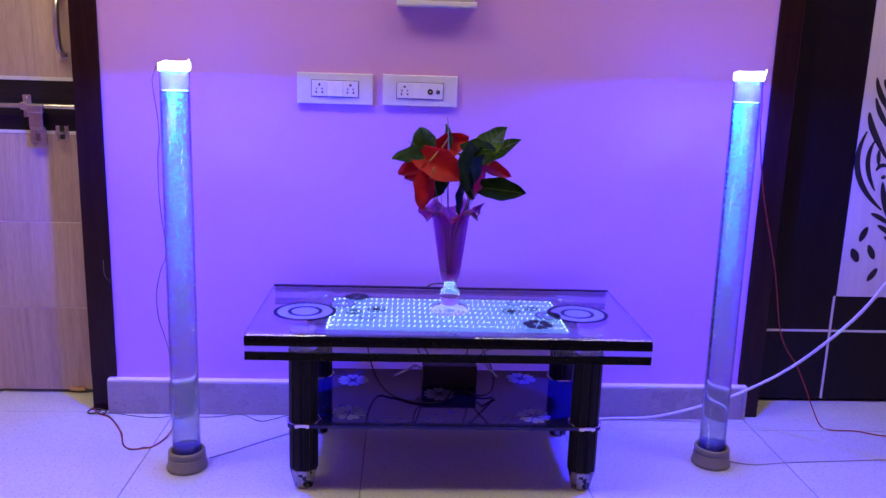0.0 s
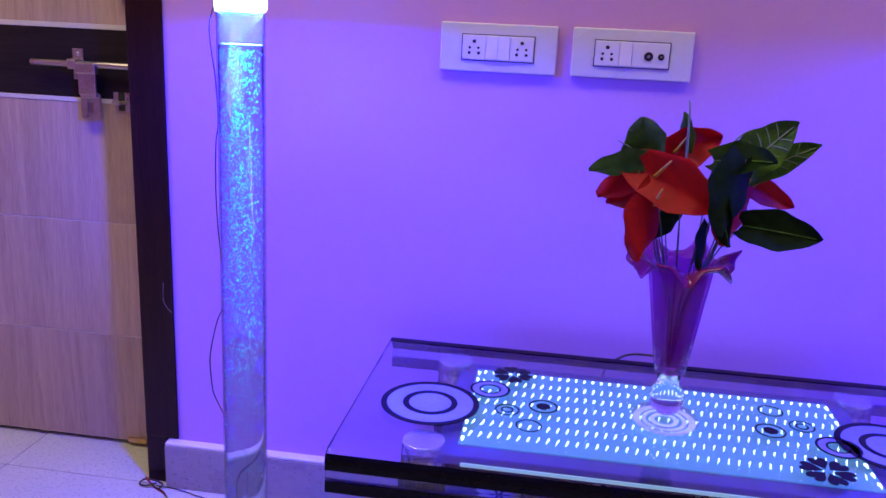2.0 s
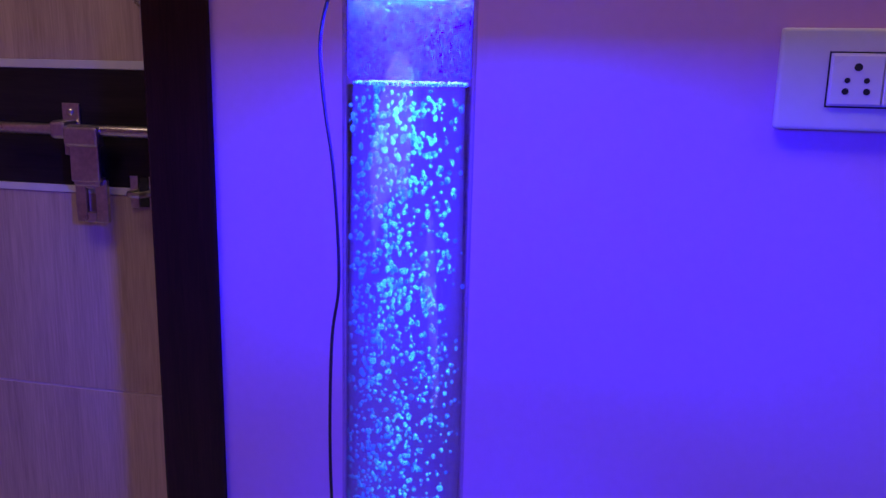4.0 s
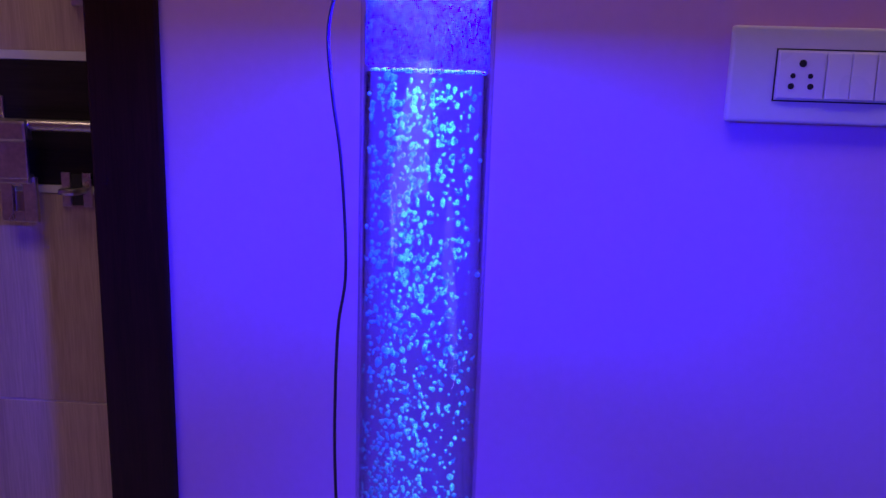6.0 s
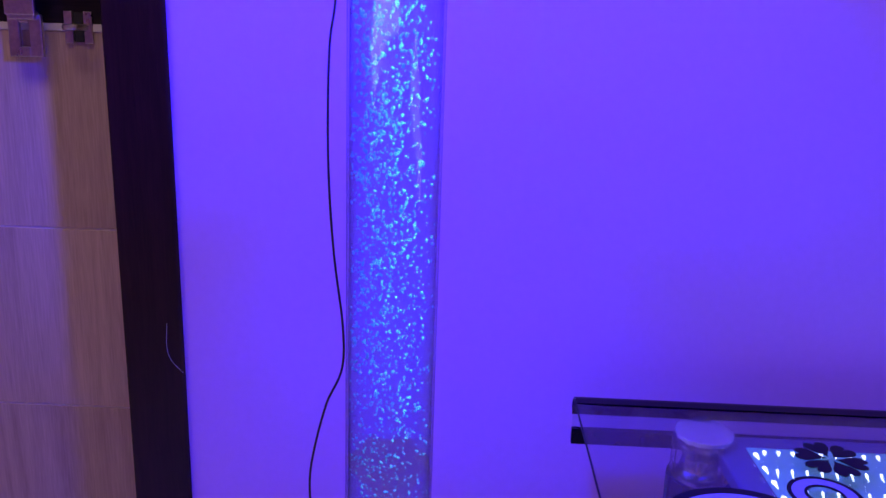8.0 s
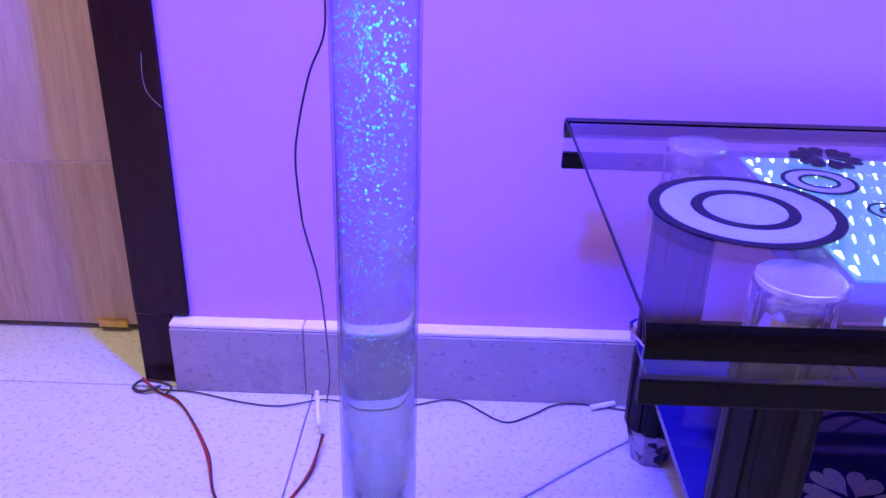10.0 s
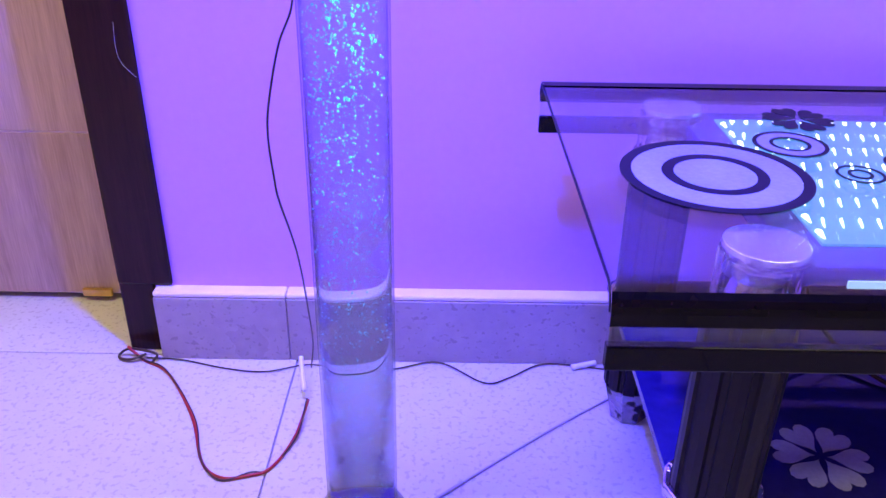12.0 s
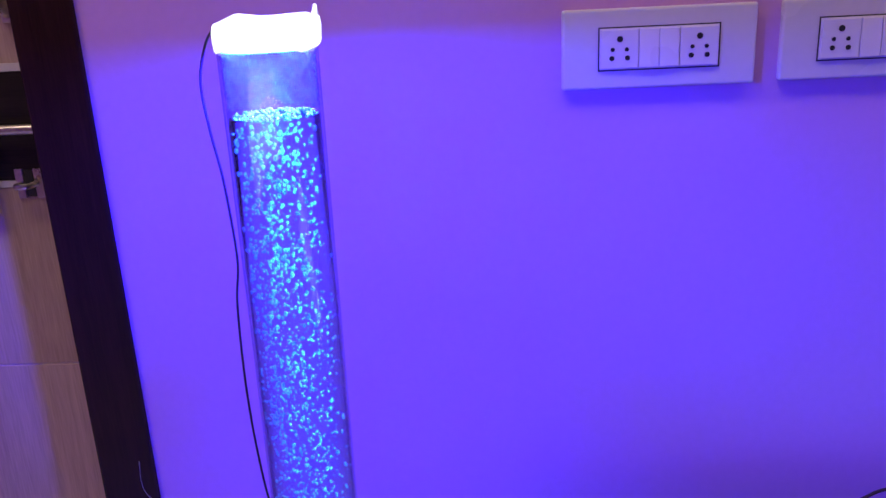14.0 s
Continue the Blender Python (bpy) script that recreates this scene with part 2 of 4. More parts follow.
M_GREYLINE = surface("thin_grey_line", (0.42, 0.39, 0.37), 0.3, vary=0.1)
M_BRASS = surface("brass", (0.75, 0.52, 0.16), 0.3, 1.0, vary=0.2)

# misted film: mostly clear, with streaks and beads that scatter light
M_MIST, _n, _l, _p = shader("cyan_lit_mist_film")
_tr, _mx, _nz, _rp, _co, _mp = (_n.new("ShaderNode" + k) for k in ("BsdfTransparent", "MixShader", "TexNoise", "MapRange", "TexCoord", "Mapping"))
# the lamps' cyan light is put into the film's own colour
_p.inputs["Base Color"].default_value, _p.inputs["Roughness"].default_value = (0.05, 0.52, 0.95, 1), 0.3
_nz.inputs["Scale"].default_value, _nz.inputs["Detail"].default_value = 560, 2
_mp.inputs["Scale"].default_value = (1, 1, 0.6)
_rp.inputs[1].default_value, _rp.inputs[2].default_value, _rp.inputs[3].default_value, _rp.inputs[4].default_value = 0.46, 0.68, 0.02, 0.18
_l.new(_co.outputs["Object"], _mp.inputs[0])
_l.new(_mp.outputs[0], _nz.inputs["Vector"])
_l.new(_nz.outputs["Fac"], _rp.inputs[0])
_l.new(_rp.outputs[0], _mx.inputs[0])
_l.new(_tr.outputs[0], _mx.inputs[1])
_l.new(_p.outputs[0], _mx.inputs[2])
_l.new(_mx.outputs[0], _n["Material Output"].inputs[0])

# fine bubbles too small to tell apart: a thin cloudy layer
M_HAZE, _n, _l, _p = shader("fine_bubble_haze")
_tr, _tl, _m1, _m2, _nz, _rp, _co, _mp = (_n.new("ShaderNode" + k) for k in ("BsdfTransparent", "BsdfTranslucent", "MixShader", "MixShader", "TexNoise", "MapRange", "TexCoord", "Mapping"))
_p.inputs["Base Color"].default_value, _p.inputs["Roughness"].default_value, _p.inputs["Specular IOR Level"].default_value = (0.95, 0.82, 1.0, 1), 0.6, 0.1
_tl.inputs[0].default_value = (0.95, 0.82, 1.0, 1)
_m1.inputs[0].default_value = 0.5
_nz.inputs["Scale"].default_value, _nz.inputs["Detail"].default_value, _nz.inputs["Distortion"].default_value = 130, 6, 1.5
_mp.inputs["Scale"].default_value = (1, 1, 0.6)
_rp.inputs[1].default_value, _rp.inputs[2].default_value, _rp.inputs[3].default_value, _rp.inputs[4].default_value = 0.35, 0.70, 0.06, 0.20
_l.new(_co.outputs["Object"], _mp.inputs[0])
_l.new(_mp.outputs[0], _nz.inputs["Vector"])
_l.new(_nz.outputs["Fac"], _rp.inputs[0])
_l.new(_p.outputs[0], _m1.inputs[1])
_l.new(_tl.outputs[0], _m1.inputs[2])
_sx, _zr, _mu = (_n.new("ShaderNode" + k) for k in ("SeparateXYZ", "MapRange", "Math"))
_mu.operation = "MULTIPLY"
_zr.inputs[1].default_value, _zr.inputs[2].default_value, _zr.inputs[3].default_value, _zr.inputs[4].default_value = 0.20, 0.54, 1.0, 0.0
_l.new(_co.outputs["Object"], _sx.inputs[0])
_l.new(_sx.outputs[2], _zr.inputs[0])
_l.new(_rp.outputs[0], _mu.inputs[0])
_l.new(_zr.outputs[0], _mu.inputs[1])
_l.new(_mu.outputs[0], _m2.inputs[0])
_l.new(_tr.outputs[0], _m2.inputs[1])
_l.new(_m1.outputs[0], _m2.inputs[2])
_l.new(_m2.outputs[0], _n["Material Output"].inputs[0])

m_disc, _n, _l, _p = shader("brushed_disc")
_p.inputs["Base Color"].default_value, _p.inputs["Metallic"].default_value = (0.88, 0.88, 0.90, 1), 0.85
_p.inputs["Roughness"].default_value, _p.inputs["Anisotropic"].default_value = 0.26, 0.9
_t = _n.new("ShaderNodeTangent")
_t.direction_type, _t.axis = "RADIAL", "Z"
_l.new(_t.outputs[0], _p.inputs["Tangent"])


# ---- mesh helpers ----
def part(name, bm, material, parent=None, label="", smooth=False, at=None):
    me = bpy.data.meshes.new(name)
    bmesh.ops.recalc_face_normals(bm, faces=bm.faces)
    bm.to_mesh(me)
    bm.free()
    for mt in (material if isinstance(material, (list, tuple)) else [material]):
        me.materials.append(mt)
    if smooth:
        me.polygons.foreach_set("use_smooth", [True] * len(me.polygons))
    ob = new(name, me)
    if parent:
        ob.parent = parent
    if at is not None:
        ob.matrix_basis = at
    if label:
        ob["label"] = label
    return ob


def thing(name, label, category, group="", kind="", m=None):
    ob = new(name)
    if m is not None:
        ob.matrix_basis = m
    return tagged(ob, label, category, group, kind)


def box(bm, x0, x1, y0, y1, z0, z1, bevel=0.0, seg=2, m=None, mat_index=0):
    t = Matrix.Translation(((x0 + x1) / 2, (y0 + y1) / 2, (z0 + z1) / 2)) @ Matrix.Diagonal((abs(x1 - x0), abs(y1 - y0), abs(z1 - z0), 1))
    vs = bmesh.ops.create_cube(bm, size=1, matrix=(m @ t) if m else t)["verts"]
    fs = list({f for v in vs for f in v.link_faces})
    for f in fs:
        f.material_index = mat_index
    if bevel:
        es = list({e for v in vs for e in v.link_edges})
        bmesh.ops.bevel(bm, geom=es, offset=bevel, segments=seg, affect="EDGES", profile=0.5)
    return bm


def boxed(*a, **k):
    return box(bmesh.new(), *a, **k)


def lathe(profile, seg=32, cap=True, wave=None):
    """Turn (radius, z) pairs round the z axis. wave(i, angle) may add to radius and z."""
    bm = bmesh.new()
    rings = []
    for i, (r, z) in enumerate(profile):
        ring = []
        for k in range(seg):
            a = 2 * math.pi * k / seg
            dr, dz = wave(i, a) if wave else (0, 0)
            ring.append(bm.verts.new(((r + dr) * math.cos(a), (r + dr) * math.sin(a), z + dz)))
        rings.append(ring)
    for p, q in zip(rings, rings[1:]):
        for k in range(seg):
            bm.faces.new((p[k], p[(k + 1) % seg], q[(k + 1) % seg], q[k]))
    if cap:
        bm.faces.new(rings[0][::-1])
        bm.faces.new(rings[-1])
    return bm


def prism(outline, z0, z1, bm=None):
    bm = bm or bmesh.new()
    lo = [bm.verts.new((x, y, z0)) for x, y in outline]
    hi = [bm.verts.new((x, y, z1)) for x, y in outline]
    bm.faces.new(lo[::-1])
    bm.faces.new(hi)
    n = len(lo)
    for i in range(n):
        bm.faces.new((lo[i], lo[(i + 1) % n], hi[(i + 1) % n], hi[i]))
    return bm


def ring_plate(cx, cy, z, r0, r1, thick=0.0006, seg=56, bm=None):
    bm = bm or bmesh.new()
    rows = []
    for r, h in ((r0, 0), (r1, 0), (r1, thick), (r0, thick)):
        rows.append([bm.verts.new((cx + r * math.cos(2 * math.pi * k / seg), cy + r * math.sin(2 * math.pi * k / seg), z + h)) for k in range(seg)])
    for a, b in ((0, 1), (1, 2), (2, 3), (3, 0)):
        for k in range(seg):
            bm.faces.new((rows[a][k], rows[a][(k + 1) % seg], rows[b][(k + 1) % seg], rows[b][k]))
    return bm


def disc_plate(cx, cy, z, r, thick=0.0006, seg=40, bm=None):
    return prism([(cx + r * math.cos(2 * math.pi * k / seg), cy + r * math.sin(2 * math.pi * k / seg)) for k in range(seg)], z, z + thick, bm)


def smooth_line(pts, steps=8):
    pts = [Vector(p) for p in pts]
    pts = [2 * pts[0] - pts[1]] + pts + [2 * pts[-1] - pts[-2]]
    out = []
    for i in range(1, len(pts) - 2):
        a, b, c, d = pts[i - 1:i + 3]
        for k in range(steps):
            t = k / steps
            out.append(0.5 * (2 * b + (c - a) * t + (2 * a - 5 * b + 4 * c - d) * t * t + (3 * b - a - 3 * c + d) * t ** 3))
    out.append(pts[-2])
    return out


def sweep(pts, r, seg=8, steps=8, bm=None, taper=None):
    bm = bm or bmesh.new()
    line = smooth_line(pts, steps)
    side, rings = None, []
    for i, p in enumerate(line):
        d = (line[min(i + 1, len(line) - 1)] - line[max(i - 1, 0)]).normalized()
        if side is None:
            side = d.orthogonal().normalized()
        side = (side - d * side.dot(d)).normalized()
        up = d.cross(side)
        rr = r if taper is None else r + (taper - r) * i / (len(line) - 1)
        rings.append([bm.verts.new(p + rr * (math.cos(2 * math.pi * k / seg) * side + math.sin(2 * math.pi * k / seg) * up)) for k in range(seg)])
    for a, b in zip(rings, rings[1:]):
        for k in range(seg):
            bm.faces.new((a[k], a[(k + 1) % seg], b[(k + 1) % seg], b[k]))
    bm.faces.new(rings[0][::-1])
    bm.faces.new(rings[-1])
    return bm


def no_shade(ob):
    ob.visible_shadow = False
    return ob


# ---- room ----
bm = bmesh.new()
for x0, x1, z0, z1 in ((-1.045, 1.058, 0, 2.9), (-2.09, -1.045, 2.14, 2.9), (1.058, 2.10, 2.14, 2.9), (-3.0, -2.09, 0, 2.9), (2.10, 3.0, 0, 2.9)):
    box(bm, x0, x1, 0, 0.24, z0, z1)
tagged(part("wall_north", bm, M_WALL), "smooth lilac-pink painted wall with two door openings", "wall", kind="structure")
tagged(part("wall_west", boxed(-3.12, -3.0, -4.0, 0.24, 0, 2.9), M_WALL), "plain lilac-pink painted side wall", "wall", kind="structure")
tagged(part("wall_east", boxed(3.0, 3.12, -4.0, 0.24, 0, 2.9), M_WALL), "plain lilac-pink painted side wall", "wall", kind="structure")
tagged(part("wall_south", boxed(-3.12, 3.12, -4.12, -4.0, 0, 2.9), M_WALL), "plain lilac-pink painted end wall", "wall", kind="structure")
tagged(part("wall_beyond", boxed(-3.12, 3.12, 0.36, 0.44, 0, 2.9), M_CEIL), "plain wall closing the doorways behind", "wall", kind="structure")
tagged(part("ceiling", boxed(-3.12, 3.12, -4.12, 0.44, 2.9, 3.0), M_CEIL), "flat white painted ceiling", "ceiling", kind="structure")

# bodies for the two assumed ceiling panels, out of view
for x in (-1.3, 1.1):
    lamp_body = thing("panel_lamp", "unseen flat white panel lamp assumed on the ceiling", "ceiling lamp", "ceiling lamps", m=Matrix.Translation((x, -0.80, 0)))
    part("housing", boxed(-0.82, 0.82, -0.27, 0.27, 2.83, 2.9, 0.01), M_WHITE, lamp_body)
    part("diffuser", boxed(-0.80, 0.80, -0.25, 0.25, 2.80, 2.828, 0.01), M_DIFFUSER, lamp_body, "lit white diffuser")

# door frames: two posts notched over the skirting, and a head
for side, name, X_JAMB, X_IN, X_POST, X_FAR in ((-1, "door_frame_west", 1.014, 1.095, 1.042, 2.09), (1, "door_frame_east", 1.026, 1.104, 1.055, 2.10)):
    fr = thing(name, "polished dark brown wooden door frame", "door frame", kind="structure")
    bm = bmesh.new()
    xs = sorted((side * X_JAMB, side * X_IN))
    xo = sorted((side * X_POST, side * X_IN))
    box(bm, xs[0], xs[1], -0.008, -0.001, 0.118, 2.17, 0.004)
    part("architrave", bm, M_JAMB, fr)
    part("post", boxed(xo[0], xo[1], -0.006, 0.228, 0.0, 2.10, 0.003), M_JAMB, fr)
    xf = sorted((side * (X_FAR - 0.077), side * X_FAR))
    part("post", boxed(xf[0], xf[1], -0.018, 0.228, 0.0, 2.10, 0.003), M_JAMB, fr)
    xh = sorted((side * X_JAMB, side * 2.13))
    part("head", boxed(xh[0], xh[1], -0.029, 0.228, 2.172, 2.24, 0.004), M_JAMB, fr)
    xh = sorted((side * (X_POST + 0.004), side * X_FAR))
    part("stop", boxed(xh[0], xh[1], -0.010, 0.228, 2.102, 2.139, 0.002), M_JAMB, fr)

# left door: pale laminate boards with grooves, a dark band with pale inlays, bolt and handle
Y_LD = 0.142
d1 = thing("door_1", "closed pale oak laminate door with a dark wenge band", "door", kind="structure")
XL, XR = -2.008, -1.098
part("core", boxed(XL, XR, Y_LD + 0.0013, Y_LD + 0.036, 0.012, 2.095), surface("groove_line", (0.74, 0.64, 0.55), 0.5), d1)
for z0, z1 in ((0.014, 0.300), (0.303, 0.590), (0.593, 0.878), (1.057, 1.345), (1.348, 1.635), (1.80, 2.09)):
    part("panel", boxed(XL, XR, Y_LD, Y_LD + 0.0012, z0, z1, 0.0004, 1), M_LIGHTWOOD, d1)
for z0, z1 in ((0.889, 1.045), (1.65, 1.785)):
    part("band", boxed(XL, XR, Y_LD - 0.0005, Y_LD + 0.0012, z0, z1, 0.0004, 1), M_DARKWOOD, d1, "dark wenge band")
for z0, z1 in ((0.8785, 0.8885), (1.0455, 1.0565), (1.6355, 1.6495), (1.7855, 1.7995)):
    part("inlay", boxed(XL, XR, Y_LD - 0.0015, Y_LD + 0.0012, z0, z1, 0.0005, 1), M_INLAY, d1, "pale inlay strip")

bolt = part("bolt", lathe([(0.0068, -0.150), (0.0075, -0.148), (0.0075, 0.148), (0.0068, 0.150)], 20), M_STEEL, d1, "steel sliding bolt", True, pose(-1.252, Y_LD - 0.022, 0.966, 0, 90, 0))
for x in (-1.297, -1.129):
    bm = bmesh.new()
    box(bm, x - 0.013, x + 0.013, Y_LD - 0.0035, Y_LD - 0.0006, 0.930, 1.000, 0.0012)
    box(bm, x - 0.012, x + 0.012, Y_LD - 0.034, Y_LD - 0.003, 0.954, 0.978, 0.005)
    part("bracket", bm, M_STEEL, d1, "steel bolt bracket")
    for z in (0.988, 0.939):
        part("screw", lathe([(0.0055, 0), (0.005, 0.002), (0.002, 0.0035)], 12), M_STEEL, d1, smooth=True, at=pose(x, Y_LD - 0.0035, z, 90, 0, 0))
bm = bmesh.new()
box(bm, -1.288, -1.237, Y_LD - 0.036, Y_LD - 0.020, 0.945, 0.972, 0.004)
box(bm, -1.284, -1.241, Y_LD - 0.030, Y_LD - 0.024, 0.898, 0.950, 0.002)
for x0, x1, z0, z1 in ((-1.287, -1.271, 0.842, 0.900), (-1.257, -1.239, 0.842, 0.900), (-1.271, -1.257, 0.842, 0.856), (-1.271, -1.257, 0.888, 0.900)):
    box(bm, x0, x1, Y_LD - 0.019, Y_LD - 0.012, z0, z1, 0.0015)
box(bm, -1.282, -1.243, Y_LD - 0.028, Y_LD - 0.013, 0.892, 0.904, 0.002)
part("hasp", bm, M_STEEL, d1, "slotted steel hasp")
bm = boxed(-1.214, -1.202, Y_LD - 0.004, Y_LD - 0.0006, 0.862, 0.906, 0.001)
box(bm, -1.186, -1.174, Y_LD - 0.004, Y_LD - 0.0006, 0.862, 0.906, 0.001)
sweep([(-1.205, Y_LD - 0.003, 0.884), (-1.204, Y_LD - 0.022, 0.884), (-1.194, Y_LD - 0.028, 0.884), (-1.184, Y_LD - 0.022, 0.884), (-1.183, Y_LD - 0.003, 0.884)], 0.0045, 8, 5, bm)
part("staple", bm, M_STEEL, d1, "steel staple")
# dark plate filling the gap between the staple's two feet
part("staple_gap", boxed(-1.2015, -1.1865, Y_LD - 0.003, Y_LD - 0.0006, 0.864, 0.904, 0.001), M_HOLE, d1, "dark plate in the staple's gap")
bm = bmesh.new()
for z in (1.125, 1.305):
    box(bm, -1.186, -1.162, Y_LD - 0.005, Y_LD - 0.0006, z - 0.014, z + 0.014, 0.002)
sweep([(-1.174, Y_LD - 0.004, 1.125), (-1.174, Y_LD - 0.030, 1.145), (-1.174, Y_LD - 0.040, 1.18), (-1.174, Y_LD - 0.042, 1.215), (-1.174, Y_LD - 0.040, 1.25), (-1.174, Y_LD - 0.030, 1.285), (-1.174, Y_LD - 0.004, 1.305)], 0.010, 12, 8, bm)
part("handle", bm, M_STEEL, d1, "curved steel pull handle", True)
part("hinge", boxed(-1.224, -1.174, Y_LD - 0.008, Y_LD - 0.0006, 0.010, 0.024, 0.002), M_BRASS, d1, "brass strip at the door foot")

# right door: dark laminate with pale inlays and a carved pale board
Y_RD = 0.14
d2 = thing("door_2", "closed dark ebony door with a pale carved board", "door", kind="structure")
bm = boxed(1.107, 2.020, Y_RD, Y_RD + 0.035, 0.012, 2.095, 0.001)
part("leaf", bm, M_DOORDARK, d2)
part("inlay", boxed(1.108, 2.019, Y_RD - 0.0015, Y_RD - 0.0002, 0.261, 0.269), M_INLAY, d2, "pale inlay strip")
part("inlay", boxed(1.394, 1.402, Y_RD - 0.0018, Y_RD - 0.0002, 0.013, 0.2605), M_INLAY, d2, "pale inlay strip")
part("inlay", boxed(1.394, 1.402, Y_RD - 0.0018, Y_RD - 0.0002, 0.2695, 0.391), M_INLAY, d2, "pale inlay strip")
part("carved_board", boxed(1.404, 1.784, Y_RD - 0.004, Y_RD - 0.0002, 0.391, 1.80, 0.0012), M_CARVED, d2, "pale board with dark leaf cut-outs")


def cutout(x0, z0, x1, z1, x2, z2, width):
    """A leaf-shaped cut along a bow from one end over a middle point to the other end."""
    left, right = [], []
    for i in range(15):
        t = i / 14
        a, b, c = (1 - t) * (1 - 2 * t), 4 * t * (1 - t), t * (2 * t - 1)
        x, z = a * x0 + b * x1 + c * x2, a * z0 + b * z1 + c * z2
        da, db, dc = 4 * t - 3, 4 - 8 * t, 4 * t - 1
        dx, dz = da * x0 + db * x1 + dc * x2, da * z0 + db * z1 + dc * z2
        n = math.hypot(dx, dz) or 1
        w = width / 2 * max(0.02, math.sin(math.pi * (0.04 + 0.92 * t))) ** 0.65
        left.append((x - dz / n * w, -(z + dx / n * w)))
        right.append((x + dz / n * w, -(z - dx / n * w)))
    part("cutout", prism(left + right[::-1], 0, 0.0008), M_HOLE, d2, at=pose(0, Y_RD - 0.0050, 0, -90, 0, 0))


LOWER_CUTS = (
    (1.479, 0.638, 1.468, 0.612, 1.458, 0.587, 0.0228),
    (1.435, 0.561, 1.448, 0.538, 1.46, 0.515, 0.0285),
    (1.491, 0.575, 1.504, 0.55, 1.517, 0.526, 0.0228),
    (1.533, 0.494, 1.519, 0.471, 1.504, 0.448, 0.0215),
    (1.431, 0.96, 1.419, 0.822, 1.518, 0.698, 0.0203),
    (1.462, 0.93, 1.449, 0.851, 1.486, 0.762, 0.0165),
    (1.481, 0.899, 1.483, 0.874, 1.487, 0.847, 0.0139),
    (1.431, 1.023, 1.453, 0.961, 1.517, 0.865, 0.0215),
    (1.446, 1.07, 1.471, 1.015, 1.514, 0.963, 0.0177),
)
UPPER_CUTS = (
    (1.44, 1.135, 1.465, 1.073, 1.52, 1.007, 0.019),
    (1.466, 1.13, 1.483, 1.101, 1.51, 1.071, 0.0177),
    (1.484, 0.684, 1.519, 0.67, 1.564, 0.642, 0.0165),
    (1.513, 0.645, 1.54, 0.629, 1.572, 0.607, 0.0165),
    (1.509, 0.792, 1.525, 0.727, 1.553, 0.659, 0.0215),
    (1.541, 0.606, 1.558, 0.593, 1.577, 0.576, 0.0127),
    (1.481, 0.829, 1.496, 0.848, 1.523, 0.843, 0.0139),
    (1.508, 0.816, 1.509, 0.809, 1.51, 0.803, 0.0165),
)
for row in LOWER_CUTS + UPPER_CUTS:
    cutout(*row)

# ---- switch plates and the box above ----
def socket(parent, x, z, y):
    part("socket", boxed(x - 0.0222, x + 0.0222, y - 0.0025, y, z - 0.0225, z + 0.0225, 0.0008), M_SWITCH, parent)
    for dx, dz, r in ((0, 0.0115, 0.0036), (-0.0083, -0.0005, 0.0025), (0.0083, -0.0005, 0.0025), (-0.0092, -0.0105, 0.0030), (0.0092, -0.0105, 0.0030)):
        part("hole", disc_plate(0, 0, 0, r, 0.0006, 16), M_HOLE, parent, at=Matrix.Translation((x + dx, y - 0.0026, z + dz)) @ pose(0, 0, 0, 90, 0, 0))


def plate(x0, x1, z0, z1, second):
    p = thing("switch_plate", "white modular plate with a socket, switch and outlets" if second else "white modular plate with two sockets and switches", "switch plate", "switch plates on the wall")
    xc, zc = (x0 + x1) / 2, (z0 + z1) / 2
    part("cover", boxed(x0, x1, -0.012, -0.0005, z0, z1, 0.003, 3), M_WHITE, p)
    part("surround", boxed(xc - 0.0715, xc + 0.0715, -0.0126, -0.0118, zc - 0.0255, zc + 0.0255, 0.0), M_HOLE, p, "dark gap round the modules")
    part("tray", boxed(xc - 0.0700, xc + 0.0700, -0.0135, -0.0118, zc - 0.0240, zc + 0.0240, 0.0006), M_WHITE, p)
    socket(p, xc - 0.0466, zc, -0.0136)
    if second:
        part("rocker", boxed(xc - 0.0236, xc - 0.0006, -0.0168, -0.0136, zc - 0.0225, zc + 0.0225, 0.001, 2, Matrix.Translation((xc, -0.014, zc)) @ pose(0, 0, 0, -3) @ Matrix.Translation((-xc, 0.014, -zc))), M_SWITCH, p)
        part("blank", boxed(xc + 0.0004, xc + 0.0690, -0.0160, -0.0136, zc - 0.0225, zc + 0.0225, 0.0008), M_SWITCH, p)
        for dx, r in ((0.031, 0.0085), (0.0545, 0.0060)):
            part("outlet", ring_plate(0, 0, 0, r * 0.35, r, 0.002, 24), M_BLACKPART, p, "round black outlet", at=Matrix.Translation((xc + dx, -0.0160, zc - 0.002)) @ pose(0, 0, 0, 90, 0, 0))
    else:
        for i in (0, 1):
            part("rocker", boxed(xc - 0.0232 + 0.0234 * i, xc - 0.0004 + 0.0234 * i, -0.0168, -0.0136, zc - 0.0225, zc + 0.0225, 0.001, 2, Matrix.Translation((xc, -0.014, zc)) @ pose(0, 0, 0, -3) @ Matrix.Translation((-xc, 0.014, -zc))), M_SWITCH, p)
        socket(p, xc + 0.0466, zc, -0.0136)
    return p


plate(-0.431, -0.203, 1.004, 1.097, False)
plate(-0.174, 0.053, 1.005, 1.098, True)
wb = thing("wall_box", "white plastic box mounted on the wall", "wall box")
part("body", boxed(-0.130, 0.095, -0.045, -0.0005, 1.314, 1.47, 0.006, 3), M_WHITE, wb)
part("lip", boxed(-0.136, 0.101, -0.050, -0.0005, 1.296, 1.313, 0.004, 3), M_WHITE, wb)

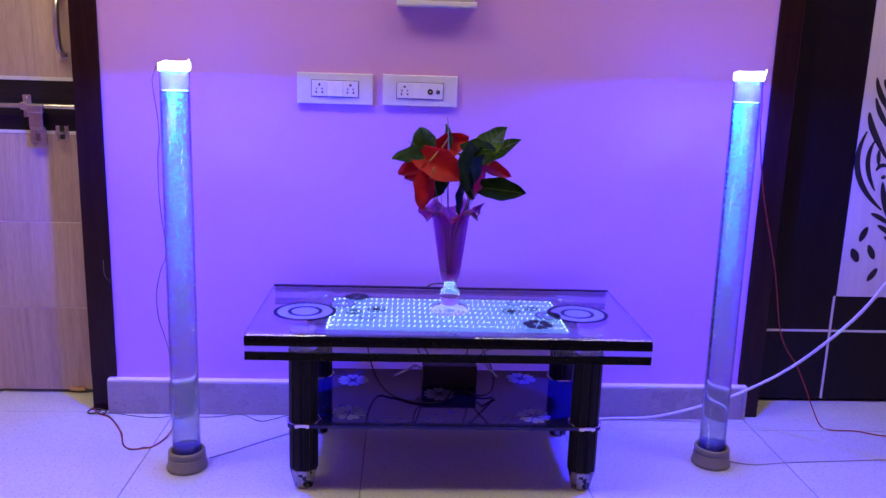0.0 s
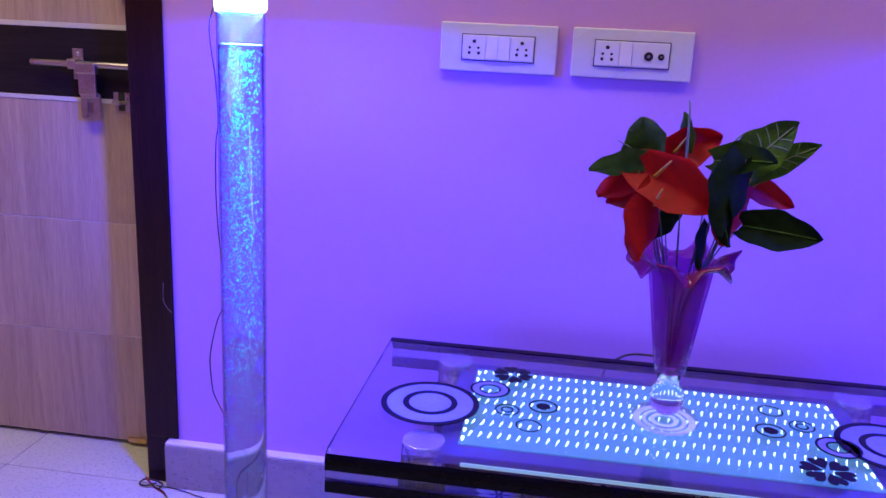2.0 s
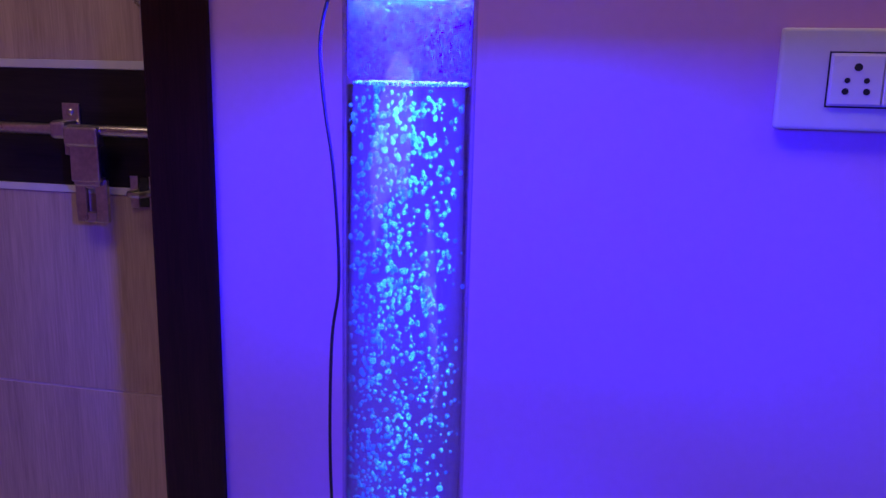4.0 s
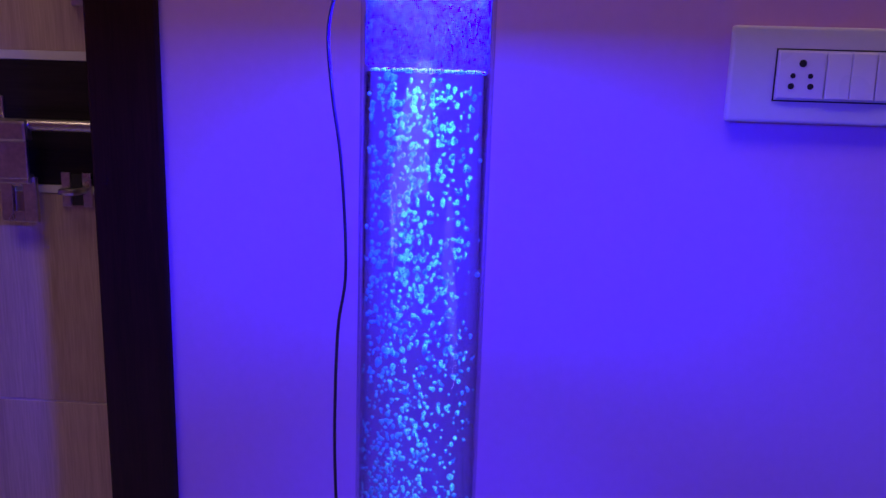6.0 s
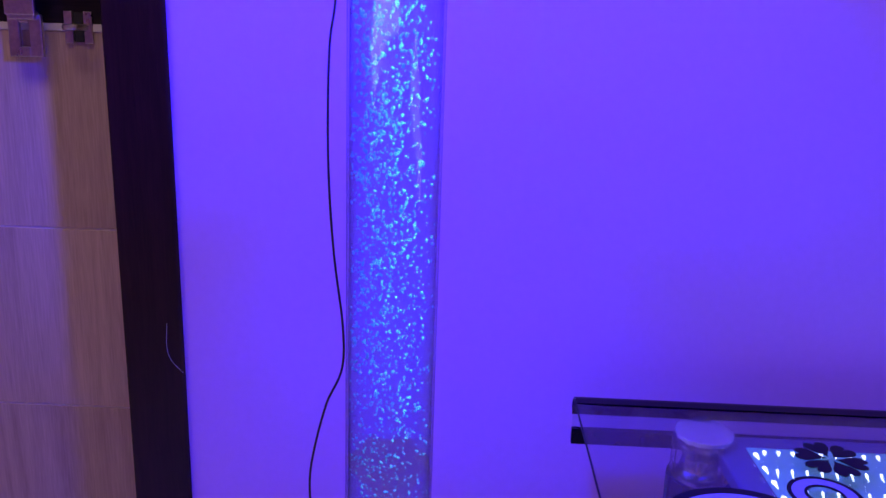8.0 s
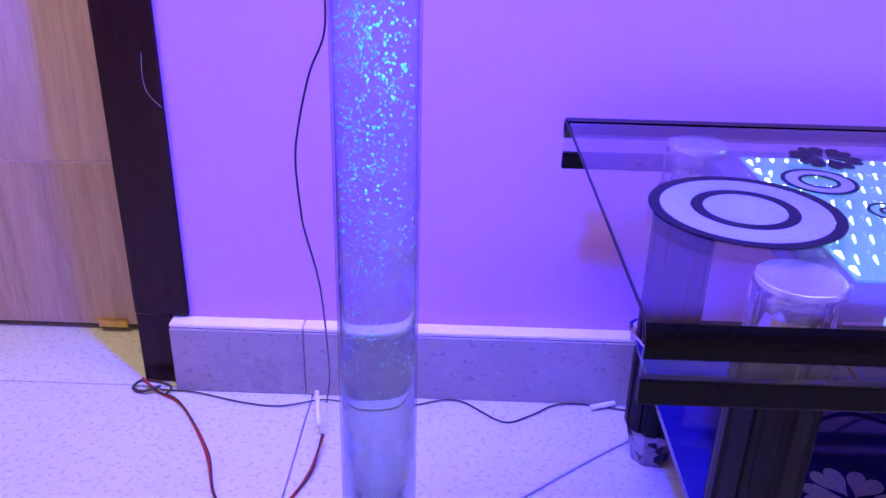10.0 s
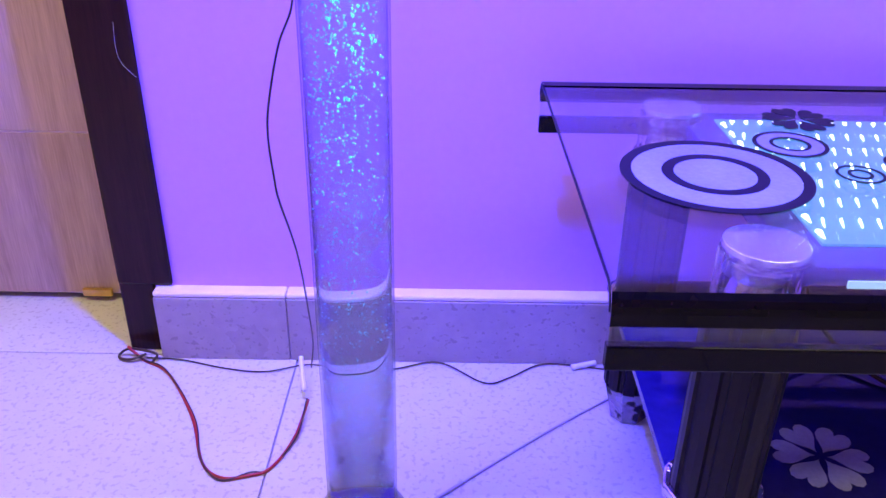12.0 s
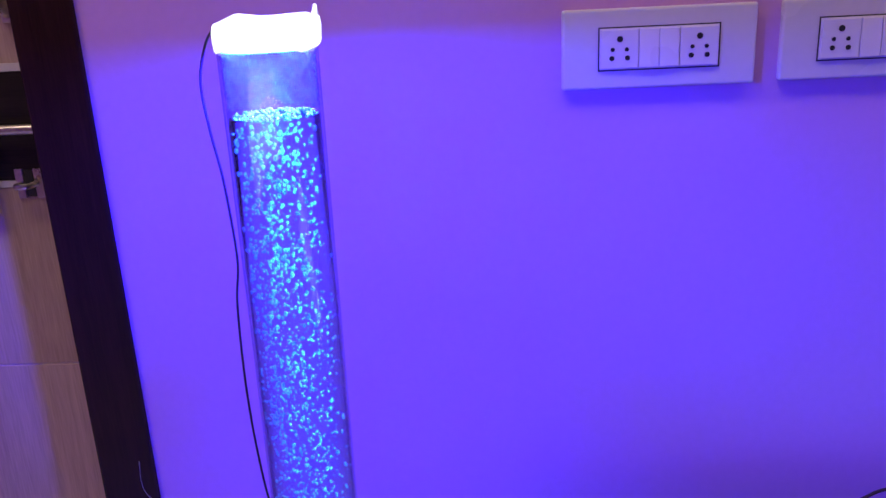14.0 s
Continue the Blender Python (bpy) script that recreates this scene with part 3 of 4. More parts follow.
# ---- bubble tubes ----
def bubble_tube(foot, head, water, top, seed, label):
    rnd = random.Random(seed)
    t = thing("bubble_tube", label, "bubble lamp", "bubble tubes beside the table", m=Matrix.Translation((foot[0], foot[1], 0)))
    lean = Matrix(((1, 0, (head[0] - foot[0]) / top, 0), (0, 1, (head[1] - foot[1]) / top, 0), (0, 0, 1, 0), (0, 0, 0, 1)))
    R, r = 0.0380, 0.0352
    part("base_flange", lathe([(0.050, 0), (0.0555, 0.002), (0.0558, 0.010), (0.052, 0.014), (0.0515, 0.034), (0.050, 0.036)], 48), M_PVC, t, "grey plastic pipe cap", True)
    part("base_ring", lathe([(0.0405, 0.0362), (0.0500, 0.0362), (0.0505, 0.052), (0.0488, 0.056), (0.0430, 0.056), (0.0405, 0.053), (0.0405, 0.0362)], 48, False), M_PVC, t, "grey plastic ring", True)
    part("base_pad", lathe([(0.028, 0.0405), (0.0335, 0.041), (0.0335, 0.068), (0.031, 0.070)], 40), M_BLUEPAD, t, "disc in the tube's foot, blue glow put into its colour", True, lean)
    shell = lathe([(R, 0.037), (R, top), (r + 0.0006, top), (r + 0.0006, 0.037), (R, 0.037)], 64, False)
    part("tube", shell, M_TUBE, t, "clear acrylic tube", True, lean)
    w = part("water", lathe([(r * 0.96, 0.0385), (r, 0.040)] + [(r, 0.1 + (water - 0.1) * k / 6) for k in range(7)] + [(r * 0.97, water + 0.0006), (r * 0.5, water)], 64), M_WATER, t, "clear water", True, lean)
    no_shade(w)
    # rim of froth at the water line
    bm = bmesh.new()
    for k in range(150):
        a, q = rnd.uniform(0, 2 * math.pi), (r - 0.003) * (1 - 0.85 * rnd.random() ** 2.6)
        bmesh.ops.create_icosphere(bm, subdivisions=1, radius=rnd.uniform(0.0010, 0.0020), matrix=Matrix.Translation((q * math.cos(a), q * math.sin(a), water + 0.0012)))
    tagged(part("froth", bm, M_BUBBLE, t, "ring of froth on the water", True, lean), kind="stuff")
    ball = bmesh.new()
    bmesh.ops.create_icosphere(ball, subdivisions=1, radius=1)
    bv, bf = np.array([v.co[:] for v in ball.verts]), np.array([[v.index for v in f.verts] for f in ball.faces])
    ball.free()

    def cloud(name, spots, label, mat=M_BUBBLE):
        vs = np.concatenate([np.array(c) + bv * np.array(s) for c, s in spots])
        fs = np.concatenate([bf + i * len(bv) for i in range(len(spots))])
        me = bpy.data.meshes.new(name)
        me.from_pydata(vs.tolist(), [], fs.tolist())
        me.materials.append(mat)
        me.polygons.foreach_set("use_smooth", [True] * len(me.polygons))
        ob = new(name, me)
        ob.parent, ob.matrix_basis = t, lean
        tagged(ob, label, kind="stuff")
        return ob

    spots = []
    while len(spots) < 3000:
        u = rnd.random()
        z = 0.24 + (water - 0.004 - 0.24) * u
        if rnd.random() > 0.10 + 0.90 * min(1, max(0, (z - 0.25) / 0.45)):
            continue
        a, q = rnd.uniform(0, 2 * math.pi), (r - 0.0040) * math.sqrt(rnd.random())
        bx, by = q * math.cos(a), q * math.sin(a)
        if rnd.random() > 0.62 - 0.38 * bx / r:
            continue
        s = rnd.uniform(0.0006, 0.0016) * (0.60 + 0.52 * u) * (1.35 if rnd.random() < 0.08 else 1)
        spots.append(((bx, by, z), (s * rnd.uniform(0.7, 1.1), s * rnd.uniform(0.7, 1.1), s * rnd.uniform(0.8, 1.6))))
    for k in range(700):
        a, q = rnd.uniform(0, 2 * math.pi), (r - 0.002) * math.sqrt(rnd.random())
        s = rnd.uniform(0.0003, 0.0007)
        spots.append(((q * math.cos(a), q * math.sin(a), rnd.uniform(0.085, 0.45)), (s, s, s)))
    cloud("bubbles", spots, "swarm of rising bubbles")
    tagged(part("haze", lathe([((0.0325 if k % 2 else 0.012), 0.075 + 0.030 * k) for k in range(17)], 40, False), M_HAZE, t, "milky cloud of fine bubbles", True, lean), kind="stuff")
    part("condensation", lathe([(r - 0.0006, water + 0.004), (r - 0.0006, top - 0.004)], 64, False), M_MIST, t, "misted wet inner wall, cyan lamp light in its colour", True, lean)
    # unseen glowing plate added below the cap to turn the bubbles cyan
    part("fill_plate", lathe([(0.006, top - 0.0060), (0.033, top - 0.0060), (0.034, top - 0.0050), (0.006, top - 0.0045)], 32), M_FILLPLATE, t, "unseen lit plate added to light the bubbles cyan", False, lean)
    drops = []
    for k in range(420):
        a = rnd.uniform(0, 2 * math.pi)
        z = water + 0.006 + (top - water - 0.008) * (1 - rnd.random() ** 1.6)
        s = rnd.uniform(0.0003, 0.0009)
        drops.append((((r - 0.0004) * math.cos(a), (r - 0.0004) * math.sin(a), z), (s, s, s * rnd.uniform(0.8, 2.2))))
    no_shade(cloud("droplets", drops, "water droplets inside the tube's top", M_WATER))

    # lit wadding cap with an uneven edge
    ph = [rnd.uniform(0, 6) for _ in range(4)]

    def wob(i, a):
        if i in (0, 6):
            return 0, 0
        k = math.sin(3 * a + ph[0]) + 0.6 * math.sin(5 * a + ph[1]) + 0.4 * math.sin(9 * a + ph[2])
        return 0.0006 * k, 0.0016 * k * (1 if i < 4 else 1.4)
    cap = lathe([(0.012, top - 0.001), (0.0392, top - 0.004), (0.0402, top - 0.002), (0.0408, top + 0.009), (0.0400, top + 0.014), (0.030, top + 0.017), (0.004, top + 0.019)], 48, True, wob)
    part("cap", cap, M_CAPGLOW, t, "glowing white wadding with lamps inside", True, lean)
    part("tape_flap", sweep([(0.036, -0.01, top + 0.006), (0.0395, -0.012, top + 0.016), (0.041, -0.012, top + 0.026)], 0.0045, 8, 4, taper=0.001), M_CAPGLOW, t, "tape end sticking up", True, lean)
    return t


bubble_tube(*TUBE_LEFT, 3, "clear water tube with blue-lit bubbles, grey foot, beside the pale door")
bubble_tube(*TUBE_RIGHT, 8, "clear water tube with blue-lit bubbles, grey foot, beside the dark door")

# ---- coffee table ----
TX0, TX1, TYF, TYB, TZ, TZB = -0.494, 0.540, -0.574, -0.067, 0.457, 0.390
tab = thing("coffee_table", "glass-topped coffee table with black edges and fluted black legs", "coffee table")
RAD = 0.020


def edge_line(off):
    """Outline of the bent top, front foot to back foot, pushed out by off."""
    pts = [(TYF - off, TZB)]
    for k in range(7):
        a = math.pi - k * math.pi / 12
        pts.append((TYF + RAD + (RAD + off) * math.cos(a), TZ - RAD + (RAD + off) * math.sin(a)))
    for k in range(7):
        a = math.pi / 2 - k * math.pi / 12
        pts.append((TYB - RAD + (RAD + off) * math.cos(a), TZ - RAD + (RAD + off) * math.sin(a)))
    pts.append((TYB + off, TZB))
    return pts


def along_x(outline, x0, x1, bm=None):
    bm = bm or bmesh.new()
    a = [bm.verts.new((x0, y, z)) for y, z in outline]
    b = [bm.verts.new((x1, y, z)) for y, z in outline]
    bm.faces.new(a)
    bm.faces.new(b[::-1])
    for i in range(len(a)):
        bm.faces.new((a[i], a[(i + 1) % len(a)], b[(i + 1) % len(a)], b[i]))
    return bm


part("glass_top", along_x(edge_line(0) + edge_line(-0.007)[::-1], TX0, TX1), M_GLASS, tab, "clear bent glass top")
for x0, x1 in ((TX0 - 0.0016, TX0 - 0.0004), (TX1 + 0.0004, TX1 + 0.0016)):
    part("ground_edge", along_x(edge_line(-0.0016)[1:-1] + edge_line(-0.0040)[1:-1][::-1], x0, x1), M_PRINT, tab, "dark ground glass edge")
for s, y0, n0 in ((1, TYF, 0), (-1, TYB, 1)):
    out = [(y0 - s * 0.0012, TZ - 0.030)]
    inn = [(y0 - s * 0.0003, TZ - 0.030)]
    for k in range(4 if s == 1 else 7):
        a = math.pi - k * math.pi / 12
        for lst, o in ((out, 0.0012), (inn, 0.0003)):
            lst.append((y0 + s * (RAD + (RAD + o) * math.cos(a)), TZ - RAD + (RAD + o) * math.sin(a)))
    if s == -1:
        out.append((y0 + s * 0.034, TZ + 0.0012))
        inn.append((y0 + s * 0.034, TZ + 0.0003))
    part("edge_band", along_x(out + inn[::-1], TX0 - 0.0005, TX1 + 0.0005), M_EDGEBLACK, tab, "glossy black edge band")
    ys = sorted((y0 - s * 0.0012, y0 + s * 0.0082))
    part("lower_band", boxed(TX0 - 0.0005, TX1 + 0.0005, ys[0], ys[1], TZB - 0.001, TZB + 0.020, 0.0015), M_EDGEBLACK, tab, "glossy black lower band")

# printed rings and flowers on the glass
PZ = TZ + 0.0004


def heart_flower(cx, cy, z, size, turn, mat, parent, name="petal"):
    for k in range(6):
        pts = []
        for i in range(22):
            t = 2 * math.pi * i / 22
            x = 16 * math.sin(t) ** 3
            y = 13 * math.cos(t) - 5 * math.cos(2 * t) - 2 * math.cos(3 * t) - math.cos(4 * t)
            pts.append((x / 36 * size * 0.80, (y + 17) / 30 * size * 0.88 + size * 0.12))
        part(name, prism(pts, 0, 0.0006), mat, parent, at=pose(cx, cy, z, 0, 0, turn + 60 * k))


for cx, cy in ((-0.367, -0.368), (0.391, -0.350)):
    part("ring_fill", ring_plate(cx, cy, PZ, 0.0475, 0.0745, 0.0004), M_FROST, tab, "frosted ring")
    part("ring_fill", disc_plate(cx, cy, PZ, 0.0365, 0.0004), M_FROST, tab, "frosted disc")
    part("ring", ring_plate(cx, cy, PZ, 0.0747, 0.0850), M_PRINT, tab, "printed black ring")
    part("ring", ring_plate(cx, cy, PZ, 0.0367, 0.0473), M_PRINT, tab, "printed black ring")
for cx, cy in ((-0.270, -0.288), (0.304, -0.372)):
    part("ring_fill", ring_plate(cx, cy, PZ, 0.0200, 0.0315, 0.0004), M_FROST, tab, "frosted ring")
    part("ring", ring_plate(cx, cy, PZ, 0.0317, 0.0360), M_PRINT, tab, "printed black ring")
    part("ring", ring_plate(cx, cy, PZ, 0.0162, 0.0198), M_PRINT, tab, "printed black ring")
for cx, cy in ((-0.173, -0.337), (0.206, -0.336)):
    part("dot", disc_plate(cx, cy, PZ, 0.0125), M_PRINT, tab, "printed black dot")
    part("ring", ring_plate(cx, cy, PZ, 0.0222, 0.0255), M_PRINT, tab, "printed black ring")
for cx, cy in ((-0.234, -0.364), (0.264, -0.307)):
    part("ring", ring_plate(cx, cy, PZ, 0.0186, 0.0214), M_PRINT, tab, "printed black ring")
    part("ring", ring_plate(cx, cy, PZ, 0.0082, 0.0112), M_PRINT, tab, "printed black ring")
for cx, cy in ((-0.195, -0.415), (0.224, -0.256)):
    part("ring", ring_plate(cx, cy, PZ, 0.0190, 0.0217), M_PRINT, tab, "printed black ring")
heart_flower(-0.234, -0.212, PZ, 0.038, 12, M_PRINT, tab)
heart_flower(0.262, -0.457, PZ, 0.042, 12, M_PRINT, tab)

# lit panel below the glass
part("panel_frame", boxed(-0.338, 0.382, -0.500, -0.124, 0.418, 0.4355, 0.003), M_FRAME, tab, "blue-grey panel frame")
part("light_panel", boxed(-0.305, 0.349, -0.466, -0.158, 0.4362, 0.4385), M_PANEL, tab, "glowing pale blue panel")
part("panel_edge", boxed(-0.296, 0.340, -0.5032, -0.5006, 0.4185, 0.4245), M_PANELEDGE, tab, "glowing front edge of the panel")
# teardrop tail is the streak of a reflection, built as a glowing shape
streak_bm = prism([(0.0026 * math.cos(a), 0.0030 * math.sin(a)) for a in [math.pi * k / 6 for k in range(7)]] + [(-0.0012, -0.0060), (0.0, -0.0130), (0.0012, -0.0060)], 0, 0.0012)
first = part("led", streak_bm, M_LEDGLINT, tab, at=Matrix.Translation((-0.29, -0.15, 0.4287)))
# row 0 is lamps; later rows are their reflections as glowing pieces
for row in range(7):
    for k in range(40):
        ob = new("led", first.data)
        ob.parent = tab
        wide = 0.85 if row == 0 else 0.50 - 0.025 * row
        ob.matrix_basis = Matrix.Translation((-0.288 + k * 0.0159, -0.168 - 0.0425 * row, 0.4387)) @ Matrix.Rotation(-0.26, 4, "Z") @ Matrix.Diagonal((wide, 0.7 if row == 0 else 1.15, 1, 1))
for x in (-0.300, 0.344):
    for k in range(10):
        ob = new("led", first.data)
        ob.parent = tab
        ob.matrix_basis = Matrix.Translation((x, -0.445 + k * 0.0300, 0.4387))
bpy.data.objects.remove(first)

# legs: fluted lower and upper posts, mottled foot, silver trim, acrylic block and brushed disc
def fluted(R, depth, ribs):
    pts = []
    for k in range(ribs):
        for q, rr in ((0.0, R), (0.30, R), (0.38, R - depth), (0.62, R - depth), (0.70, R)):
            a = 2 * math.pi * (k + q) / ribs
            pts.append((rr * math.cos(a), rr * math.sin(a)))
    return pts


def octagon(R, n=8, turn=0.3):
    return [(R * math.cos(turn + 2 * math.pi * k / n), R * math.sin(turn + 2 * math.pi * k / n)) for k in range(n)]


leg_lower = prism(fluted(0.0385, 0.003, 10), 0.058, 0.1835)
leg_upper = prism(fluted(0.0385, 0.003, 10), 0.1925, 0.3920)
for name, cx, cy in (("leg", -0.358, -0.484), ("leg", 0.399, -0.486), ("leg", -0.350, -0.142), ("leg", 0.399, -0.144)):
    at = Matrix.Translation((cx, cy, 0))
    lo = part("leg", leg_lower.copy(), M_LEG, tab, at=at)
    part("leg_upper", leg_upper.copy(), M_LEG, tab, at=at)
    bm = bmesh.new()
    rings = [[bm.verts.new((x, y, z)) for x, y in octagon(R)] for R, z in ((0.0245, 0.0), (0.026, 0.002), (0.036, 0.044), (0.0395, 0.058))]
    for p, q in zip(rings, rings[1:]):
        for k in range(8):
            bm.faces.new((p[k], p[(k + 1) % 8], q[(k + 1) % 8], q[k]))
    bm.faces.new(rings[0])
    bm.faces.new(rings[-1])
    part("foot", bm, M_FOOT, lo, "silver mottled tapering foot")
    bm = bmesh.new()
    for k in range(10):
        a = 2 * math.pi * (k + 0.5) / 10
        m = Matrix.Translation((0.0405 * math.cos(a), 0.0405 * math.sin(a), 0.189 + (0.002 if k % 2 else -0.001))) @ Matrix.Rotation(a, 4, "Z")
        box(bm, -0.004, 0.004, -0.0125, 0.0125, -0.0048, 0.0048, 0.002, 2, m)
        m = Matrix.Translation((0.0425 * math.cos(a + 0.314), 0.0425 * math.sin(a + 0.314), 0.189)) @ Matrix.Rotation(a + 0.314, 4, "Z")
        box(bm, -0.004, 0.004, -0.0045, 0.0045, -0.006, 0.006, 0.0025, 2, m)
    part("trim", bm, M_CHROME, lo, "silver linked trim")
    bm = prism(octagon(0.0365, 8), 0.3925, 0.4425)
    bmesh.ops.bevel(bm, geom=bm.edges[:], offset=0.003, segments=2, affect="EDGES")
    blk = part("block", bm, M_ACRYL, lo, "clear acrylic block", at=None)
    no_shade(blk)
    # mirror core added inside the block to give it bright highlights
    bm = bmesh.new()
    rings = [[bm.verts.new((x, y, z)) for x, y in octagon(R, 8, tn)] for R, z, tn in ((0.017, 0.3945, 0.3), (0.020, 0.404, 0.5), (0.0150, 0.418, 0.3), (0.020, 0.430, 0.1), (0.017, 0.4405, 0.3))]
    for p, q in zip(rings, rings[1:]):
        for k in range(8):
            bm.faces.new((p[k], p[(k + 1) % 8], q[(k + 1) % 8]))
            bm.faces.new((p[k], q[(k + 1) % 8], q[k]))
    bm.faces.new(rings[0])
    bm.faces.new(rings[-1])
    part("core", bm, M_CHROME, lo, "silver faceted reflector added inside the block")
    # reflecting plate added below the block to brighten it
    part("seat_reflector", lathe([(0.010, 0.3921), (0.034, 0.3921), (0.034, 0.3924), (0.010, 0.3924)], 24), M_CHROME, lo, "silver reflector added below the block")
    part("disc", lathe([(0.031, 0.4428), (0.0335, 0.4434), (0.0335, 0.4480)] + [(0.0325, 0.4486), (0.0225, 0.4487), (0.0218, 0.4484), (0.0210, 0.4487), (0.0012, 0.4488)], 48), m_disc, lo, "brushed steel disc")
leg_lower.free()
leg_upper.free()
part("shelf", prism([(-0.397, -0.515), (-0.387, -0.525), (0.427, -0.525), (0.437, -0.515), (0.437, -0.110), (0.427, -0.100), (-0.382, -0.100), (-0.392, -0.110)], 0.1838, 0.1922), M_SHELF, tab, "dark blue glass shelf")
for cx, cy, tn in ((-0.244, -0.200, 5), (0.269, -0.170, 10), (0.012, -0.300, 0), (-0.240, -0.440, 20), (0.266, -0.450, 12)):
    heart_flower(cx, cy, 0.1924, 0.048, tn, M_SHELFPRINT, tab, "shelf_petal")

ad = thing("power_adapter", "black power box on the table's shelf", "power supply")
part("body", boxed(-0.036, 0.125, -0.250, -0.185, 0.1926, 0.258, 0.004, 3), M_BLACKPART, ad)
part("lead", sweep([(-0.03, -0.215, 0.24), (-0.05, -0.23, 0.30), (-0.075, -0.24, 0.36), (-0.08, -0.25, 0.417)], 0.0022), M_WIREBLACK, ad)
part("lead", sweep([(0.10, -0.215, 0.24), (0.14, -0.22, 0.29), (0.19, -0.25, 0.34), (0.20, -0.26, 0.417)], 0.0022), M_WIREBLACK, ad)
part("lead", sweep([(0.06, -0.25, 0.215), (0.05, -0.29, 0.204), (0.02, -0.36, 0.196), (-0.05, -0.37, 0.1955), (-0.12, -0.33, 0.196), (-0.17, -0.26, 0.22), (-0.20, -0.22, 0.30), (-0.21, -0.22, 0.417)], 0.0025), M_WIREBLACK, ad)
part("lead", sweep([(0.08, -0.25, 0.21), (0.10, -0.30, 0.199), (0.14, -0.32, 0.197), (0.17, -0.28, 0.21), (0.165, -0.22, 0.26), (0.12, -0.19, 0.33), (0.08, -0.2, 0.417)], 0.0022), M_WIREBLACK, ad)

part("lead", sweep([(0.00, -0.186, 0.24), (-0.05, -0.12, 0.32), (-0.055, -0.052, 0.41), (-0.02, -0.046, 0.450), (0.025, -0.046, 0.459), (0.070, -0.048, 0.450), (0.10, -0.055, 0.40), (0.11, -0.12, 0.31), (0.09, -0.186, 0.24)], 0.0024), M_WIREBLACK, ad)
part("lead", sweep([(-0.036, -0.215, 0.235), (-0.060, -0.22, 0.250), (-0.085, -0.235, 0.240), (-0.120, -0.25, 0.228)], 0.0032), M_CABLE, ad, "white lead")
part("lead", sweep([(0.125, -0.215, 0.245), (0.145, -0.22, 0.262), (0.165, -0.235, 0.245), (0.185, -0.25, 0.228)], 0.0032), M_CABLE, ad, "white lead")

# ---- vase with artificial flowers ----
VX, VY = 0.031, -0.340
vase = thing("vase", "fluted violet glass vase with a ruffled rim and clear foot", "vase", m=Matrix.Translation((VX, VY, TZ + 0.0016)) @ Matrix.Rotation(radians(-1.2), 4, "Y") @ Matrix.Rotation(radians(2.5), 4, "X") @ Matrix.Diagonal((1.0, 1.0, 1.10, 1)))
no_shade(part("base_disc", lathe([(0.004, 0.0), (0.054, 0.0), (0.057, 0.003), (0.054, 0.006), (0.030, 0.011), (0.0195, 0.0165)], 48), M_BASEGLASS, vase, "clear pressed glass base", True))
foot = lathe([(0.0185, 0.0168), (0.024, 0.024), (0.028, 0.034), (0.0285, 0.043), (0.025, 0.054), (0.020, 0.062), (0.0185, 0.070), (0.020, 0.080), (0.006, 0.082)], 48)
no_shade(part("foot", foot, M_VASECLEAR, vase, "clear pressed glass foot", True))


for r0, r1 in ((0.016, 0.024), (0.030, 0.037), (0.041, 0.052)):
    no_shade(part("foot_ring", ring_plate(0, 0, -0.0006, r0, r1, 0.0005, 40), M_PRESSED, vase, "frosted pressed ring under the foot"))


def flare(i, a):
    return (0.0013 * math.cos(16 * a) if 1 <= i <= 8 or i >= 12 else 0), 0


def ruffle(i, a):
    k = (0, 0.35, 1.0, 1.0, 0.35, 0)[i]
    return k * (0.007 * math.sin(6 * a + 0.6) + 0.003 * math.sin(17 * a)), k * (0.015 * math.sin(6 * a + 1.4) + 0.004 * math.sin(13 * a) - 0.010)


body = lathe([(0.0185, 0.0815), (0.0225, 0.084), (0.027, 0.10), (0.031, 0.125), (0.0365, 0.16), (0.042, 0.195), (0.0470, 0.225), (0.0505, 0.250),
              (0.0475, 0.250), (0.0435, 0.225), (0.0385, 0.195), (0.033, 0.16), (0.0275, 0.125), (0.022, 0.102), (0.008, 0.096)], 64, True, flare)
no_shade(part("body", body, M_VASE, vase, "violet fluted glass body", True))
rim = lathe([(0.0480, 0.2505), (0.062, 0.262), (0.084, 0.268), (0.083, 0.2705), (0.061, 0.2655), (0.0460, 0.2530)], 112, False, ruffle)
no_shade(part("rim", rim, M_RIM, vase, "violet ruffled rim", True))

bouquet = thing("artificial_flowers", "red artificial anthuriums with dark green leaves in the vase", "artificial flowers", m=Matrix.Translation((VX - 0.004, VY, TZ + 0.0012)) @ Matrix.Rotation(radians(-1.0), 4, "Y") @ Matrix.Rotation(radians(2.5), 4, "X"))


